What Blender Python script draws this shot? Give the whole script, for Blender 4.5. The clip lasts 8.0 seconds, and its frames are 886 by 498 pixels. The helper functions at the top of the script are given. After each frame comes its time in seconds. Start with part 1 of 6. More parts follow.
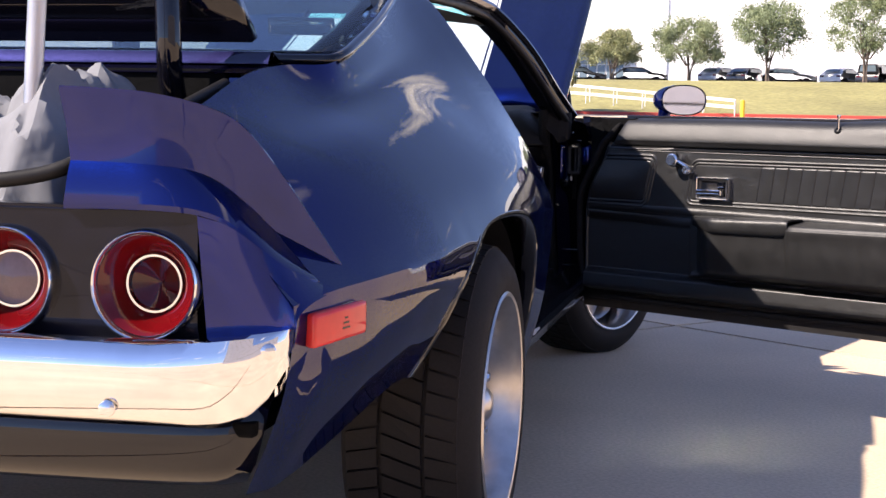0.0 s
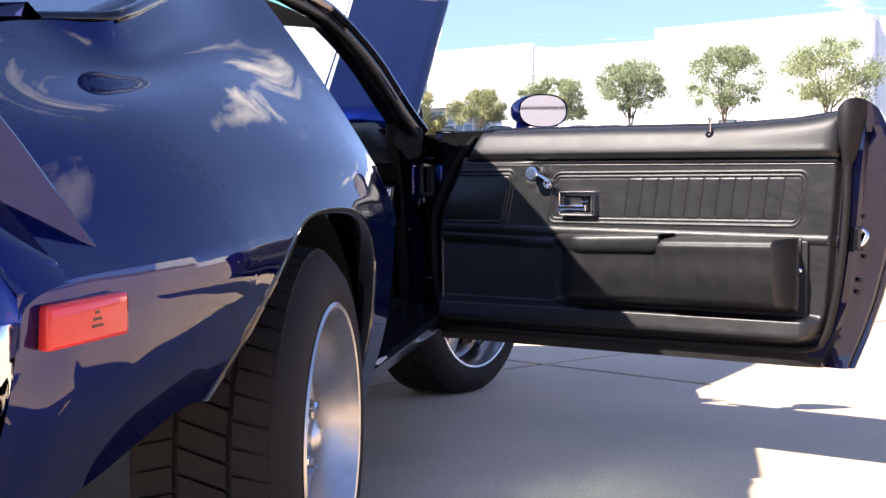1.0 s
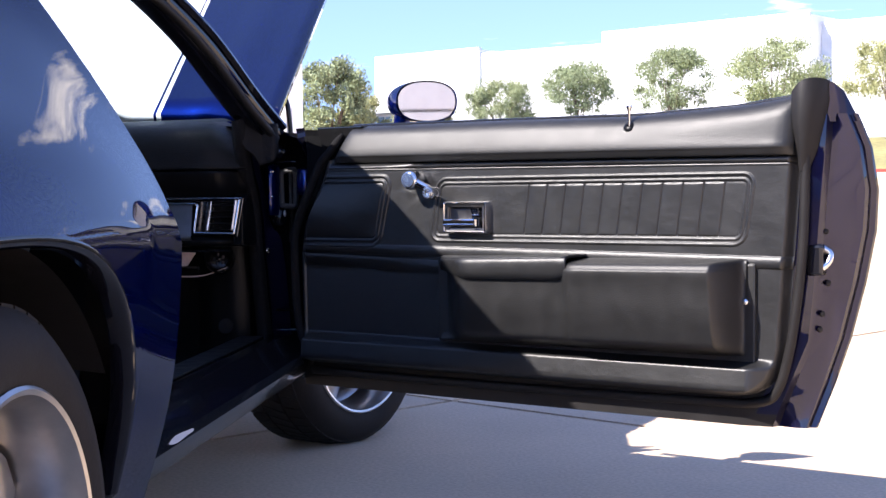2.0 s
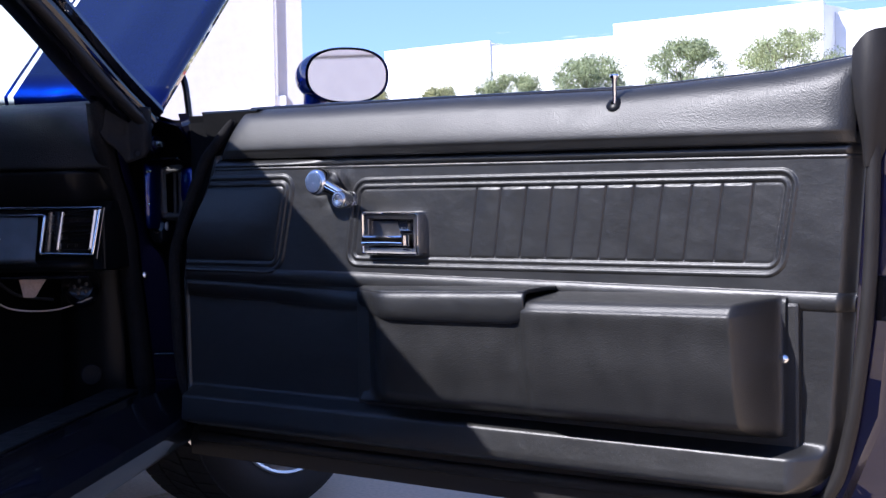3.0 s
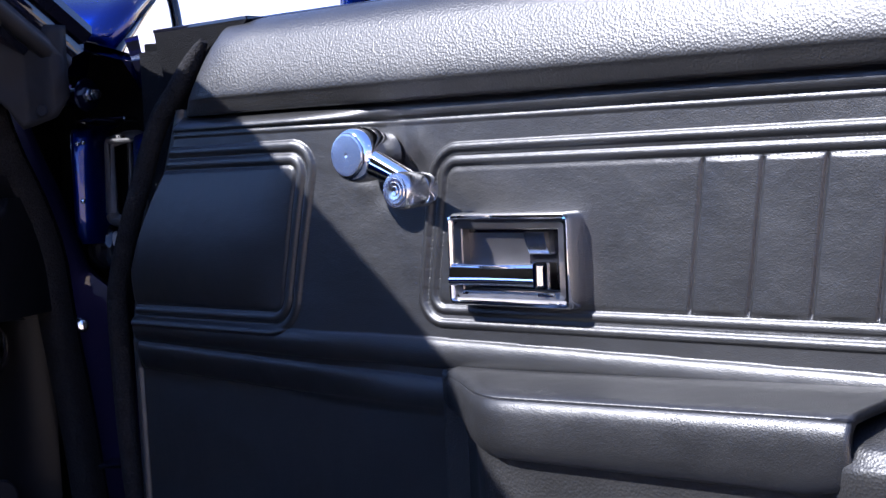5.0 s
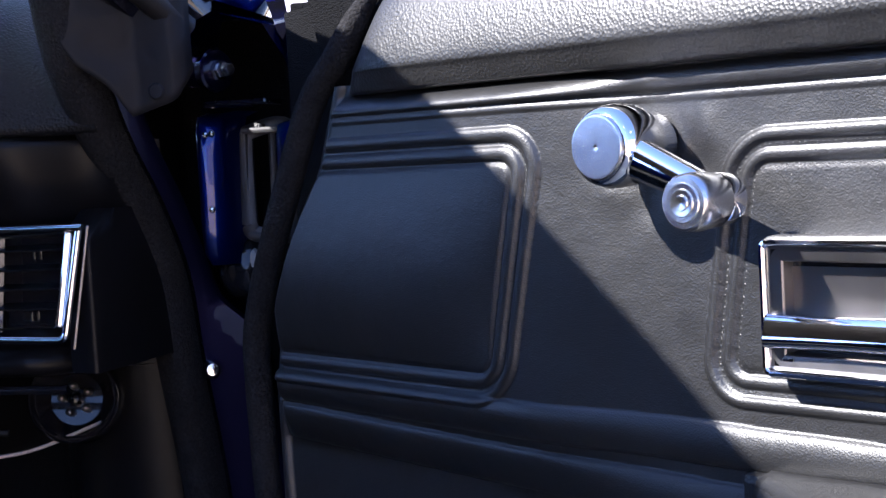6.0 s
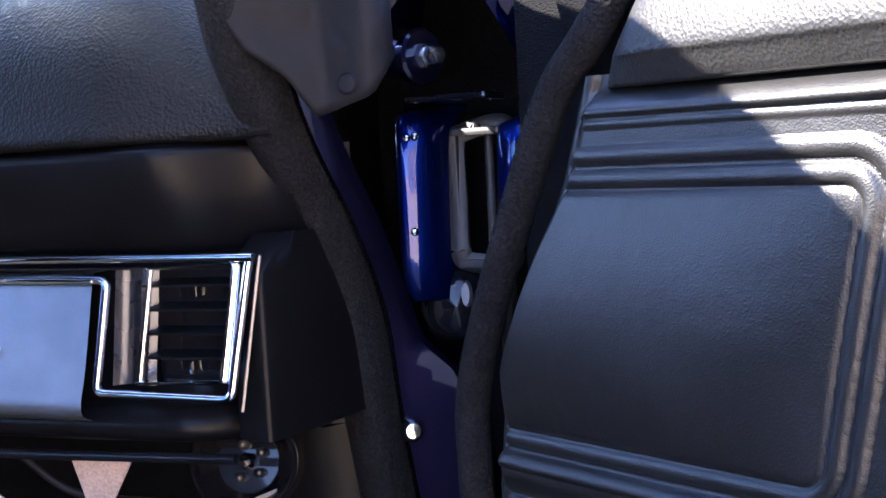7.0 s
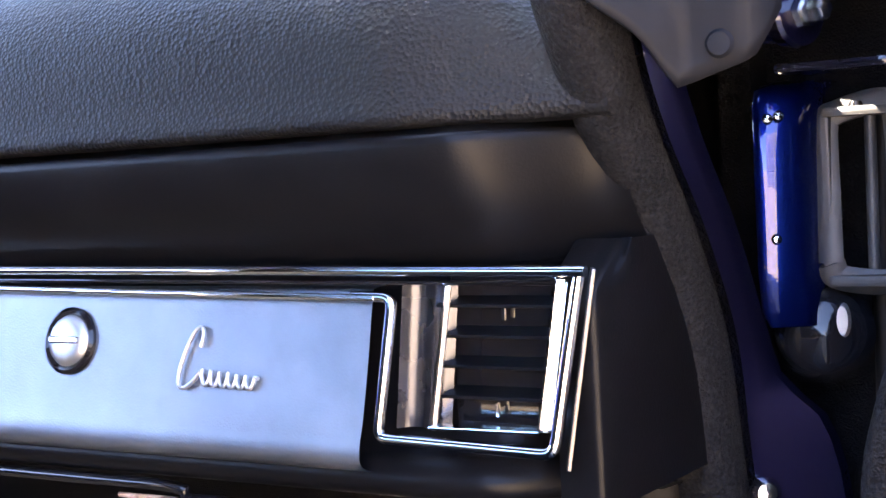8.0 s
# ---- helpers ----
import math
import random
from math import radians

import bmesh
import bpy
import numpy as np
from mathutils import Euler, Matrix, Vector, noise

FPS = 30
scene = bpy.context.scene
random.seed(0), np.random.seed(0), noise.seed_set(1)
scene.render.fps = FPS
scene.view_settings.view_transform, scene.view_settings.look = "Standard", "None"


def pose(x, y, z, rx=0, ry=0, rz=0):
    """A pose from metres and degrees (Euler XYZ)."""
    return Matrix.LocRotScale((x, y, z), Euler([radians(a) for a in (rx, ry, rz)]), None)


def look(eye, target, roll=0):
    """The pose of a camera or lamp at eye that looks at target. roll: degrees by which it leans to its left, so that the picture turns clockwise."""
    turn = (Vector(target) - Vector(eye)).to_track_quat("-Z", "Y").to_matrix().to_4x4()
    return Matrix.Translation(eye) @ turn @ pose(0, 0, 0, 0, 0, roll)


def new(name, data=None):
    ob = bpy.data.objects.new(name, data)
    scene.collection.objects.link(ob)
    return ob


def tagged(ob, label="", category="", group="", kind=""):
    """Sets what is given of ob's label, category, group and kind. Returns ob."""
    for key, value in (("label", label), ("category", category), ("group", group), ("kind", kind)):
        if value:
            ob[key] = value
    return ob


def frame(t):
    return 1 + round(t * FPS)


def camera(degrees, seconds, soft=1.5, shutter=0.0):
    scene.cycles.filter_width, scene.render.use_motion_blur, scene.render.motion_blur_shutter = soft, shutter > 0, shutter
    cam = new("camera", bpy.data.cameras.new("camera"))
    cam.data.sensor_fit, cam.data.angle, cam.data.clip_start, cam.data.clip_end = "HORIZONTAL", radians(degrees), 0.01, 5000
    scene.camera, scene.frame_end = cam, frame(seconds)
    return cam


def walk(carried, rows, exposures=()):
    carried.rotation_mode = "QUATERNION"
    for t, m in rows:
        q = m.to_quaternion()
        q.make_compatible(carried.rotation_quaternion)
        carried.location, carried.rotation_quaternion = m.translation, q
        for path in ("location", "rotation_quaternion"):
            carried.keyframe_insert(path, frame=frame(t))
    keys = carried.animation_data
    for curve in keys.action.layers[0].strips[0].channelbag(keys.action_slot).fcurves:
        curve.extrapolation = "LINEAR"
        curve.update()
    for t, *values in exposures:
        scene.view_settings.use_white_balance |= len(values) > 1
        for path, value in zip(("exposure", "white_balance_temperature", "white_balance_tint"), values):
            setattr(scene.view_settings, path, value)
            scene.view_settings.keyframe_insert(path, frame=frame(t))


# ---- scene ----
HALF_OPEN = 31.035          # turn of the open door about its hinge
HINGE = (0.836, 2.015)

cam = camera(35.0, 8.0, soft=1.5)
ROWS = [  # seconds, x, y, z, bearing to the right of +y, tilt, lean
    (0.0, 1.404, -2.677, 0.863, -12.30, -5.00, 1.12),
    (0.5, 1.380, -2.530, 0.759, -9.08, -2.80, 0.53),
    (1.0, 1.405, -2.238, 0.727, -7.10, -2.43, 0.02),
    (1.5, 1.436, -1.842, 0.732, -5.39, -2.21, -0.34),
    (2.0, 1.518, -1.391, 0.739, -5.11, -2.24, -0.57),
    (2.2, 1.536, -1.233, 0.742, -5.15, -2.27, -0.71),
    (3.3, 1.602, -0.250, 0.759, -6.02, -2.59, -1.19),
    (3.5, 1.592, -0.093, 0.757, -6.43, -2.66, -1.39),
    (4.0, 1.561, 0.239, 0.745, -8.31, -2.41, -1.21),
    (4.2, 1.547, 0.329, 0.741, -8.84, -2.37, -1.32),
    (5.3, 1.388, 0.812, 0.772, -12.13, -4.11, -3.25),
    (5.5, 1.358, 0.893, 0.773, -13.50, -4.20, -3.44),
    (6.0, 1.284, 1.038, 0.771, -16.37, -3.79, -3.20),
    (6.5, 1.218, 1.160, 0.776, -19.47, -3.75, -3.15),
    (7.0, 1.164, 1.264, 0.787, -23.82, -3.85, -3.24),
    (7.5, 1.102, 1.343, 0.792, -28.70, -3.71, -3.23),
    (8.0, 1.007, 1.400, 0.784, -31.72, -3.35, -3.21),
]


def aim(x, y, z, bearing, tilt, lean):
    b, t = radians(bearing), radians(tilt)
    ahead = Vector((math.sin(b) * math.cos(t), math.cos(b) * math.cos(t), math.sin(t)))
    eye = Vector((x, y, z))
    return look(eye, eye + ahead, lean)


walk(cam, [(r[0], aim(*r[1:])) for r in ROWS],
     exposures=[(0.0, 1.32, 7200, 17), (0.5, 1.58, 7080, 16), (1.0, 1.75, 6950, 15), (2.0, 1.8, 6550, 15), (3.5, 1.42, 5780, 17), (4.2, 1.6, 5800, 18), (5.5, 2.55, 5750, 14), (6.0, 2.7, 6100, 14), (7.0, 4.05, 6650, 14), (7.5, 4.85, 7450, 12), (8.0, 5.0, 7800, 12)])

# ---- daylight ----
SUN_WAY = Vector((-0.960, -0.566, 1.0)).normalized()
world = bpy.data.worlds.new("sky")
scene.world = world
world.use_nodes = True
wn, wl = world.node_tree.nodes, world.node_tree.links
wn.clear()
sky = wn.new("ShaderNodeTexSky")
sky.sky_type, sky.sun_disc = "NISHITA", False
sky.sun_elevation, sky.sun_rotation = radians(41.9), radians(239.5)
sky.air_density, sky.dust_density, sky.ozone_density = 0.9, 0.0, 3.3
geo = wn.new("ShaderNodeTexCoord")
sep = wn.new("ShaderNodeSeparateXYZ")
wl.new(geo.outputs["Generated"], sep.inputs[0])
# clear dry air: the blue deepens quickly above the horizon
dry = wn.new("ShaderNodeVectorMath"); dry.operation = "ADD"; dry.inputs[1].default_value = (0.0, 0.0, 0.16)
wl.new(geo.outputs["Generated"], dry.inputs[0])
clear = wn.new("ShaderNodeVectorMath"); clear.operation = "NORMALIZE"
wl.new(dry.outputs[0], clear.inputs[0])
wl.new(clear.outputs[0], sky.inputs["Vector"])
# clouds lie on a flat layer: the view direction over its own rise
rise = wn.new("ShaderNodeMath"); rise.operation = "MAXIMUM"; rise.inputs[1].default_value = 0.06
wl.new(sep.outputs["Z"], rise.inputs[0])
flat = wn.new("ShaderNodeVectorMath"); flat.operation = "DIVIDE"
wl.new(geo.outputs["Generated"], flat.inputs[0])
comb = wn.new("ShaderNodeCombineXYZ")
for k in range(3):
    wl.new(rise.outputs[0], comb.inputs[k])
wl.new(comb.outputs[0], flat.inputs[1])
cloud = wn.new("ShaderNodeTexNoise")
cloud.inputs["Scale"].default_value, cloud.inputs["Detail"].default_value, cloud.inputs["Roughness"].default_value = 1.35, 7.0, 0.58
shift = wn.new("ShaderNodeVectorMath"); shift.operation = "ADD"; shift.inputs[1].default_value = (0.0, 0.0, 0.0)
wl.new(flat.outputs[0], shift.inputs[0])
wl.new(shift.outputs[0], cloud.inputs["Vector"])
ramp = wn.new("ShaderNodeValToRGB")
ramp.color_ramp.elements[0].position, ramp.color_ramp.elements[1].position = 0.60, 0.70
wl.new(cloud.outputs["Fac"], ramp.inputs[0])
up = wn.new("ShaderNodeMapRange")
up.inputs["From Min"].default_value, up.inputs["From Max"].default_value = 0.03, 0.2
wl.new(sep.outputs["Z"], up.inputs["Value"])
much = wn.new("ShaderNodeMath"); much.operation = "MULTIPLY"
wl.new(ramp.outputs["Color"], much.inputs[0]); wl.new(up.outputs[0], much.inputs[1])
mixc = wn.new("ShaderNodeMix"); mixc.data_type = "RGBA"
wl.new(much.outputs[0], mixc.inputs["Factor"])
deep = wn.new("ShaderNodeHueSaturation"); deep.inputs["Saturation"].default_value = 1.03; deep.inputs["Hue"].default_value = 0.512
wl.new(sky.outputs[0], deep.inputs["Color"])
wl.new(deep.outputs[0], mixc.inputs[6])
mixc.inputs[7].default_value = (6.4, 6.2, 6.2, 1)
back = wn.new("ShaderNodeBackground")
back.inputs["Strength"].default_value = 0.118
wl.new(mixc.outputs[2], back.inputs["Color"])
wout = wn.new("ShaderNodeOutputWorld")
wl.new(back.outputs[0], wout.inputs["Surface"])

sun_data = bpy.data.lights.new("sun", "SUN")
sun_data.energy, sun_data.angle, sun_data.color = 4.4, radians(0.53), (1.0, 0.957, 0.90)
sun = new("sun", sun_data)
sun.matrix_world = look(SUN_WAY * 40, (0, 0, 0))


# ---- materials ----
def material(name, colour, rough=0.5, metal=0.0, coat=0.0, coat_rough=0.03, vary=0.12, scale=8.0, grain=0.0, grain_scale=400.0,
             bump=0.0, bump_scale=600.0, bump_depth=0.001, wave=0.0, wave_scale=20.0, rough_vary=0.08, spec=0.5, island=0.0, coords="Object", **extra):
    m = bpy.data.materials.new(name)
    m.use_nodes = True
    n, l = m.node_tree.nodes, m.node_tree.links
    b = n["Principled BSDF"]
    tc = n.new("ShaderNodeTexCoord")
    big = n.new("ShaderNodeTexNoise")
    big.inputs["Scale"].default_value, big.inputs["Detail"].default_value = scale, 5.0
    l.new(tc.outputs[coords], big.inputs["Vector"])
    hsv = n.new("ShaderNodeHueSaturation")
    hsv.inputs["Color"].default_value = (*colour, 1)
    val = n.new("ShaderNodeMapRange")
    val.inputs["From Min"].default_value, val.inputs["From Max"].default_value = 0.3, 0.7
    val.inputs["To Min"].default_value, val.inputs["To Max"].default_value = 1 - vary, 1 + vary
    l.new(big.outputs["Fac"], val.inputs["Value"])
    last = val.outputs[0]
    if grain:
        fine = n.new("ShaderNodeTexNoise")
        fine.inputs["Scale"].default_value, fine.inputs["Detail"].default_value = grain_scale, 2.0
        l.new(tc.outputs[coords], fine.inputs["Vector"])
        g = n.new("ShaderNodeMapRange")
        g.inputs["From Min"].default_value, g.inputs["From Max"].default_value = 0.3, 0.7
        g.inputs["To Min"].default_value, g.inputs["To Max"].default_value = 1 - grain, 1 + grain
        l.new(fine.outputs["Fac"], g.inputs["Value"])
        mul = n.new("ShaderNodeMath"); mul.operation = "MULTIPLY"
        l.new(last, mul.inputs[0]); l.new(g.outputs[0], mul.inputs[1])
        last = mul.outputs[0]
    if island:
        info = n.new("ShaderNodeObjectInfo")
        r = n.new("ShaderNodeMapRange")
        r.inputs["To Min"].default_value, r.inputs["To Max"].default_value = 1 - island, 1 + island
        l.new(info.outputs["Random"], r.inputs["Value"])
        mul = n.new("ShaderNodeMath"); mul.operation = "MULTIPLY"
        l.new(last, mul.inputs[0]); l.new(r.outputs[0], mul.inputs[1])
        last = mul.outputs[0]
    l.new(last, hsv.inputs["Value"])
    l.new(hsv.outputs[0], b.inputs["Base Color"])
    rr = n.new("ShaderNodeMapRange")
    rr.inputs["From Min"].default_value, rr.inputs["From Max"].default_value = 0.3, 0.7
    rr.inputs["To Min"].default_value, rr.inputs["To Max"].default_value = max(0.0, rough - rough_vary * rough), min(1.0, rough + rough_vary * rough)
    l.new(big.outputs["Fac"], rr.inputs["Value"])
    l.new(rr.outputs[0], b.inputs["Roughness"])
    b.inputs["Metallic"].default_value = metal
    b.inputs["Coat Weight"].default_value = coat
    b.inputs["Coat Roughness"].default_value = coat_rough
    b.inputs["Specular IOR Level"].default_value = spec
    normal = None
    if wave:
        wv = n.new("ShaderNodeTexNoise")
        wv.inputs["Scale"].default_value, wv.inputs["Detail"].default_value = wave_scale, 3.0
        l.new(tc.outputs[coords], wv.inputs["Vector"])
        bw = n.new("ShaderNodeBump")
        bw.inputs["Strength"].default_value, bw.inputs["Distance"].default_value = 1.0, wave
        l.new(wv.outputs["Fac"], bw.inputs["Height"])
        normal = bw.outputs[0]
    if bump:
        bt = n.new("ShaderNodeTexVoronoi" if extra.get("leather") else "ShaderNodeTexNoise")
        bt.inputs["Scale"].default_value = bump_scale
        l.new(tc.outputs[coords], bt.inputs["Vector"])
        bb = n.new("ShaderNodeBump")
        bb.inputs["Strength"].default_value, bb.inputs["Distance"].default_value = bump, bump_depth
        l.new(bt.outputs["Distance" if extra.get("leather") else "Fac"], bb.inputs["Height"])
        if normal:
            l.new(normal, bb.inputs["Normal"])
        normal = bb.outputs[0]
    if normal:
        l.new(normal, b.inputs["Normal"])
    if extra.get("glass"):
        b.inputs["Transmission Weight"].default_value = 1.0
        b.inputs["IOR"].default_value = extra.get("ior", 1.45)
    return m


def flake_paint(name, colour, flake, rough=0.27, coat=1.0, metal=0.82):
    """Dark metallic lacquer: tiny flakes that catch the light one by one under a clear coat."""
    m = material(name, colour, rough=rough, metal=metal, spec=0.0, coat=coat, coat_rough=0.008, vary=0.06, scale=3.0)
    n, l = m.node_tree.nodes, m.node_tree.links
    b = n["Principled BSDF"]
    b.inputs["Coat IOR"].default_value = 1.5
    b.inputs["Specular Tint"].default_value = (0.01, 0.02, 0.10, 1)
    tc = n.new("ShaderNodeTexCoord")
    v = n.new("ShaderNodeTexVoronoi"); v.inputs["Scale"].default_value = 900.0
    l.new(tc.outputs["Object"], v.inputs["Vector"])
    sub = n.new("ShaderNodeVectorMath"); sub.operation = "SUBTRACT"; sub.inputs[1].default_value = (0.5, 0.5, 0.5)
    l.new(v.outputs["Color"], sub.inputs[0])
    sc = n.new("ShaderNodeVectorMath"); sc.operation = "SCALE"; sc.inputs["Scale"].default_value = flake
    l.new(sub.outputs[0], sc.inputs[0])
    g = n.new("ShaderNodeNewGeometry")
    add = n.new("ShaderNodeVectorMath"); add.operation = "ADD"
    l.new(g.outputs["Normal"], add.inputs[0]); l.new(sc.outputs[0], add.inputs[1])
    nz = n.new("ShaderNodeVectorMath"); nz.operation = "NORMALIZE"
    l.new(add.outputs[0], nz.inputs[0])
    l.new(nz.outputs[0], b.inputs["Normal"])
    return m


PAINT = flake_paint("blue_paint", (0.0009, 0.0078, 0.100), 0.10, 0.30, 0.88)
JAMB_PAINT = flake_paint("jamb_paint", (0.010, 0.010, 0.036), 0.10, 0.40, 1.0, 0.9)
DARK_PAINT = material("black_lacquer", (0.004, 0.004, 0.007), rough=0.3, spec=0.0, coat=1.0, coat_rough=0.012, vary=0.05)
TAIL_BLACK = material("satin_black_paint", (0.004, 0.004, 0.008), rough=0.22, spec=0.12, coat=0.3, coat_rough=0.02, vary=0.2, scale=30)
CHROME = material("chrome", (0.74, 0.74, 0.75), rough=0.05, metal=1.0, vary=0.03, scale=30, wave=0.0006, wave_scale=6)
WORN_CHROME = material("worn_chrome", (0.72, 0.72, 0.73), rough=0.16, metal=1.0, vary=0.1, scale=60)
ALUMINIUM = material("polished_aluminium", (0.56, 0.53, 0.50), rough=0.3, metal=1.0, vary=0.12, scale=25, wave=0.0008, wave_scale=18)
BRUSHED = material("brushed_metal", (0.62, 0.62, 0.63), rough=0.22, metal=1.0, vary=0.1, scale=90)
VINYL = material("black_vinyl", (0.0064, 0.0064, 0.0068), rough=0.42, spec=0.62, vary=0.15, scale=14, bump=0.34, bump_scale=1000, bump_depth=0.0004, wave=0.0014, wave_scale=26, leather=True)
VINYL_GRAIN = material("grained_vinyl", (0.0125, 0.0123, 0.0123), rough=0.45, spec=0.44, vary=0.2, scale=20, bump=0.58, bump_scale=520, bump_depth=0.0005, leather=True)
DASH_VINYL = material("dash_vinyl", (0.0062, 0.0062, 0.0068), rough=0.5, spec=0.17, vary=0.25, scale=9, bump=0.9, bump_scale=430, bump_depth=0.0007, leather=True)
SATIN = material("satin_applique", (0.175, 0.195, 0.225), rough=0.38, metal=0.8, vary=0.16, scale=22, bump=0.2, bump_scale=800, bump_depth=0.0004, leather=True)
PLASTIC = material("black_plastic", (0.0045, 0.0045, 0.0052), rough=0.33, spec=0.11, vary=0.15, scale=20, bump=0.25, bump_scale=700, bump_depth=0.0004)
GLOSS_BLACK = material("gloss_black", (0.008, 0.008, 0.010), rough=0.18, spec=0.1, coat=0.6, vary=0.1, scale=20)
# carpet black, also used to paint in the shade behind the door pillar
CARPET_SHADE = material("black_carpet_and_shade", (0.005, 0.005, 0.0055), spec=0.08, rough=0.95, vary=0.3, scale=40, bump=1.0, bump_scale=900, bump_depth=0.003)
STRIPE = material("white_stripe_paint", (0.72, 0.73, 0.74), rough=0.3, coat=0.8, coat_rough=0.02, vary=0.03)
RUBBER = material("black_rubber", (0.010, 0.009, 0.009), spec=0.25, rough=0.55, vary=0.2, scale=20, bump=0.3, bump_scale=300, bump_depth=0.0006)
FELT = material("felt_weatherstrip", (0.0112, 0.0108, 0.0114), spec=0.1, rough=0.95, vary=0.25, scale=60, grain=0.5, grain_scale=500, bump=1.0, bump_scale=420, bump_depth=0.002)
TYRE = material("tyre_rubber", (0.013, 0.011, 0.010), spec=0.25, rough=0.75, vary=0.25, scale=18, grain=0.15, grain_scale=200, bump=0.3, bump_scale=250, bump_depth=0.0008)
RED_LENS = material("red_lens", (0.085, 0.002, 0.003), spec=0.0, rough=0.12, coat=1.0, vary=0.1, scale=30)
DEEP_RED = material("deep_red_lens", (0.05, 0.0015, 0.002), spec=0.0, rough=0.14, coat=1.0, vary=0.15, scale=60)
CLEAR_LENS = material("frosted_lens", (0.15, 0.10, 0.095), spec=0.0, rough=0.3, coat=1.0, vary=0.1, scale=60, bump=0.6, bump_scale=300)
MARKER_RED = material("marker_lens", (0.62, 0.035, 0.03), spec=0.0, rough=0.2, coat=1.0, vary=0.06, scale=50)
SHEET_GREY = material("grey_plastic_flap", (0.0085, 0.0085, 0.0098), spec=0.13, rough=0.55, vary=0.2, scale=22, wave=0.008, wave_scale=16)
BRACKET = material("dull_grey_metal", (0.055, 0.054, 0.055), rough=0.55, metal=0.3, vary=0.25, scale=60)
PALE_ALU = material("pale_aluminium", (0.52, 0.52, 0.52), rough=0.42, metal=0.9, vary=0.06, scale=20)
BOARD = material("bare_fibreboard", (0.46, 0.35, 0.30), rough=0.9, vary=0.12, scale=40, grain=0.2, grain_scale=500)
DARK_CHROME = material("smoked_chrome", (0.20, 0.19, 0.185), rough=0.34, metal=1.0, vary=0.08, scale=40)
SMOKED = material("smoked_satin", (0.075, 0.078, 0.09), rough=0.27, metal=0.85, vary=0.06, scale=40)
SHADE_BAND = material("teal_shade_band", (0.10, 0.62, 0.66), rough=0.0, vary=0.0, glass=True, ior=1.02)
CLOTH = material("grey_cloth", (0.16, 0.163, 0.175), rough=0.9, vary=0.15, scale=12, wave=0.01, wave_scale=10)
MIRROR = material("mirror_glass", (0.9, 0.9, 0.9), rough=0.02, metal=1.0, vary=0.01)
TINTED = material("tinted_glass", (0.58, 0.72, 0.73), rough=0.0, vary=0.0, glass=True, ior=1.02)
WINDOW_TINT = material("green_tinted_glass", (0.42, 0.62, 0.65), rough=0.0, vary=0.0, glass=True, ior=1.12)
HEADLINER = material("dark_headliner", (0.012, 0.012, 0.013), rough=0.95, vary=0.2)
CONCRETE = material("concrete", (0.57, 0.43, 0.295), rough=0.85, vary=0.15, scale=1.1, grain=0.12, grain_scale=90, bump=0.4, bump_scale=160, bump_depth=0.002, island=0.04)
JOINT = material("joint_dirt", (0.10, 0.09, 0.08), rough=0.95, vary=0.2)
GRASS = material("lawn", (0.25, 0.225, 0.085), rough=0.95, vary=0.25, scale=0.12, grain=0.25, grain_scale=3.0, bump=0.8, bump_scale=6, bump_depth=0.05)
ASPHALT = material("asphalt", (0.06, 0.06, 0.062), rough=0.9, vary=0.15, scale=0.3)
RED_KERB = material("red_kerb_paint", (0.45, 0.06, 0.045), rough=0.7, vary=0.15, scale=1.0)
WHITE_WALL = material("white_render", (0.80, 0.80, 0.79), rough=0.85, vary=0.03, scale=0.08, grain=0.02, grain_scale=2)
GREY_WALL = material("pale_grey_render", (0.37, 0.37, 0.405), rough=0.85, vary=0.04, scale=0.3, grain=0.03, grain_scale=6)
RAIL_WHITE = material("white_rail_paint", (0.78, 0.77, 0.74), rough=0.5, vary=0.05)
YELLOW = material("yellow_paint", (0.75, 0.50, 0.03), rough=0.5, vary=0.08)
BARK = material("bark", (0.16, 0.12, 0.09), rough=0.9, vary=0.3, scale=6)
WINDOW = material("window_glass", (0.10, 0.13, 0.14), rough=0.08, coat=0.5, vary=0.1, scale=0.5)
LEAF = [material("leaf_%s" % k, c, rough=0.6, vary=0.3, scale=1.2, grain=0.3, grain_scale=8) for k, c in
        (("a", (0.25, 0.285, 0.14)), ("b", (0.215, 0.255, 0.13)), ("c", (0.285, 0.29, 0.13)))]


# ---- builders ----
def link(name, bm, mat, parent=None, label="", smooth=True):
    me = bpy.data.meshes.new(name)
    bm.normal_update()
    bm.to_mesh(me)
    bm.free()
    for m in (mat if isinstance(mat, (list, tuple)) else [mat]):
        me.materials.append(m)
    if smooth:
        me.shade_smooth()
    ob = new(name, me)
    if parent:
        ob.parent = parent
    if label:
        tagged(ob, label)
    return ob


def part(name, bm, mat, parent, label="", smooth=True):
    return link(name, bm, mat, parent, label, smooth)


def pydata(name, verts, faces, mat, parent=None, label="", smooth=True, sharp=None):
    me = bpy.data.meshes.new(name)
    me.from_pydata([tuple(map(float, v)) for v in verts], [], faces)
    me.materials.append(mat)
    me.validate()
    if smooth:
        me.shade_smooth()
        if sharp:
            me.set_sharp_from_angle(angle=radians(sharp))
    me.update()
    ob = new(name, me)
    if parent:
        ob.parent = parent
    if label:
        tagged(ob, label)
    return ob


def thing(name, label, category, group="", kind=""):
    return tagged(new(name), label, category, group, kind)


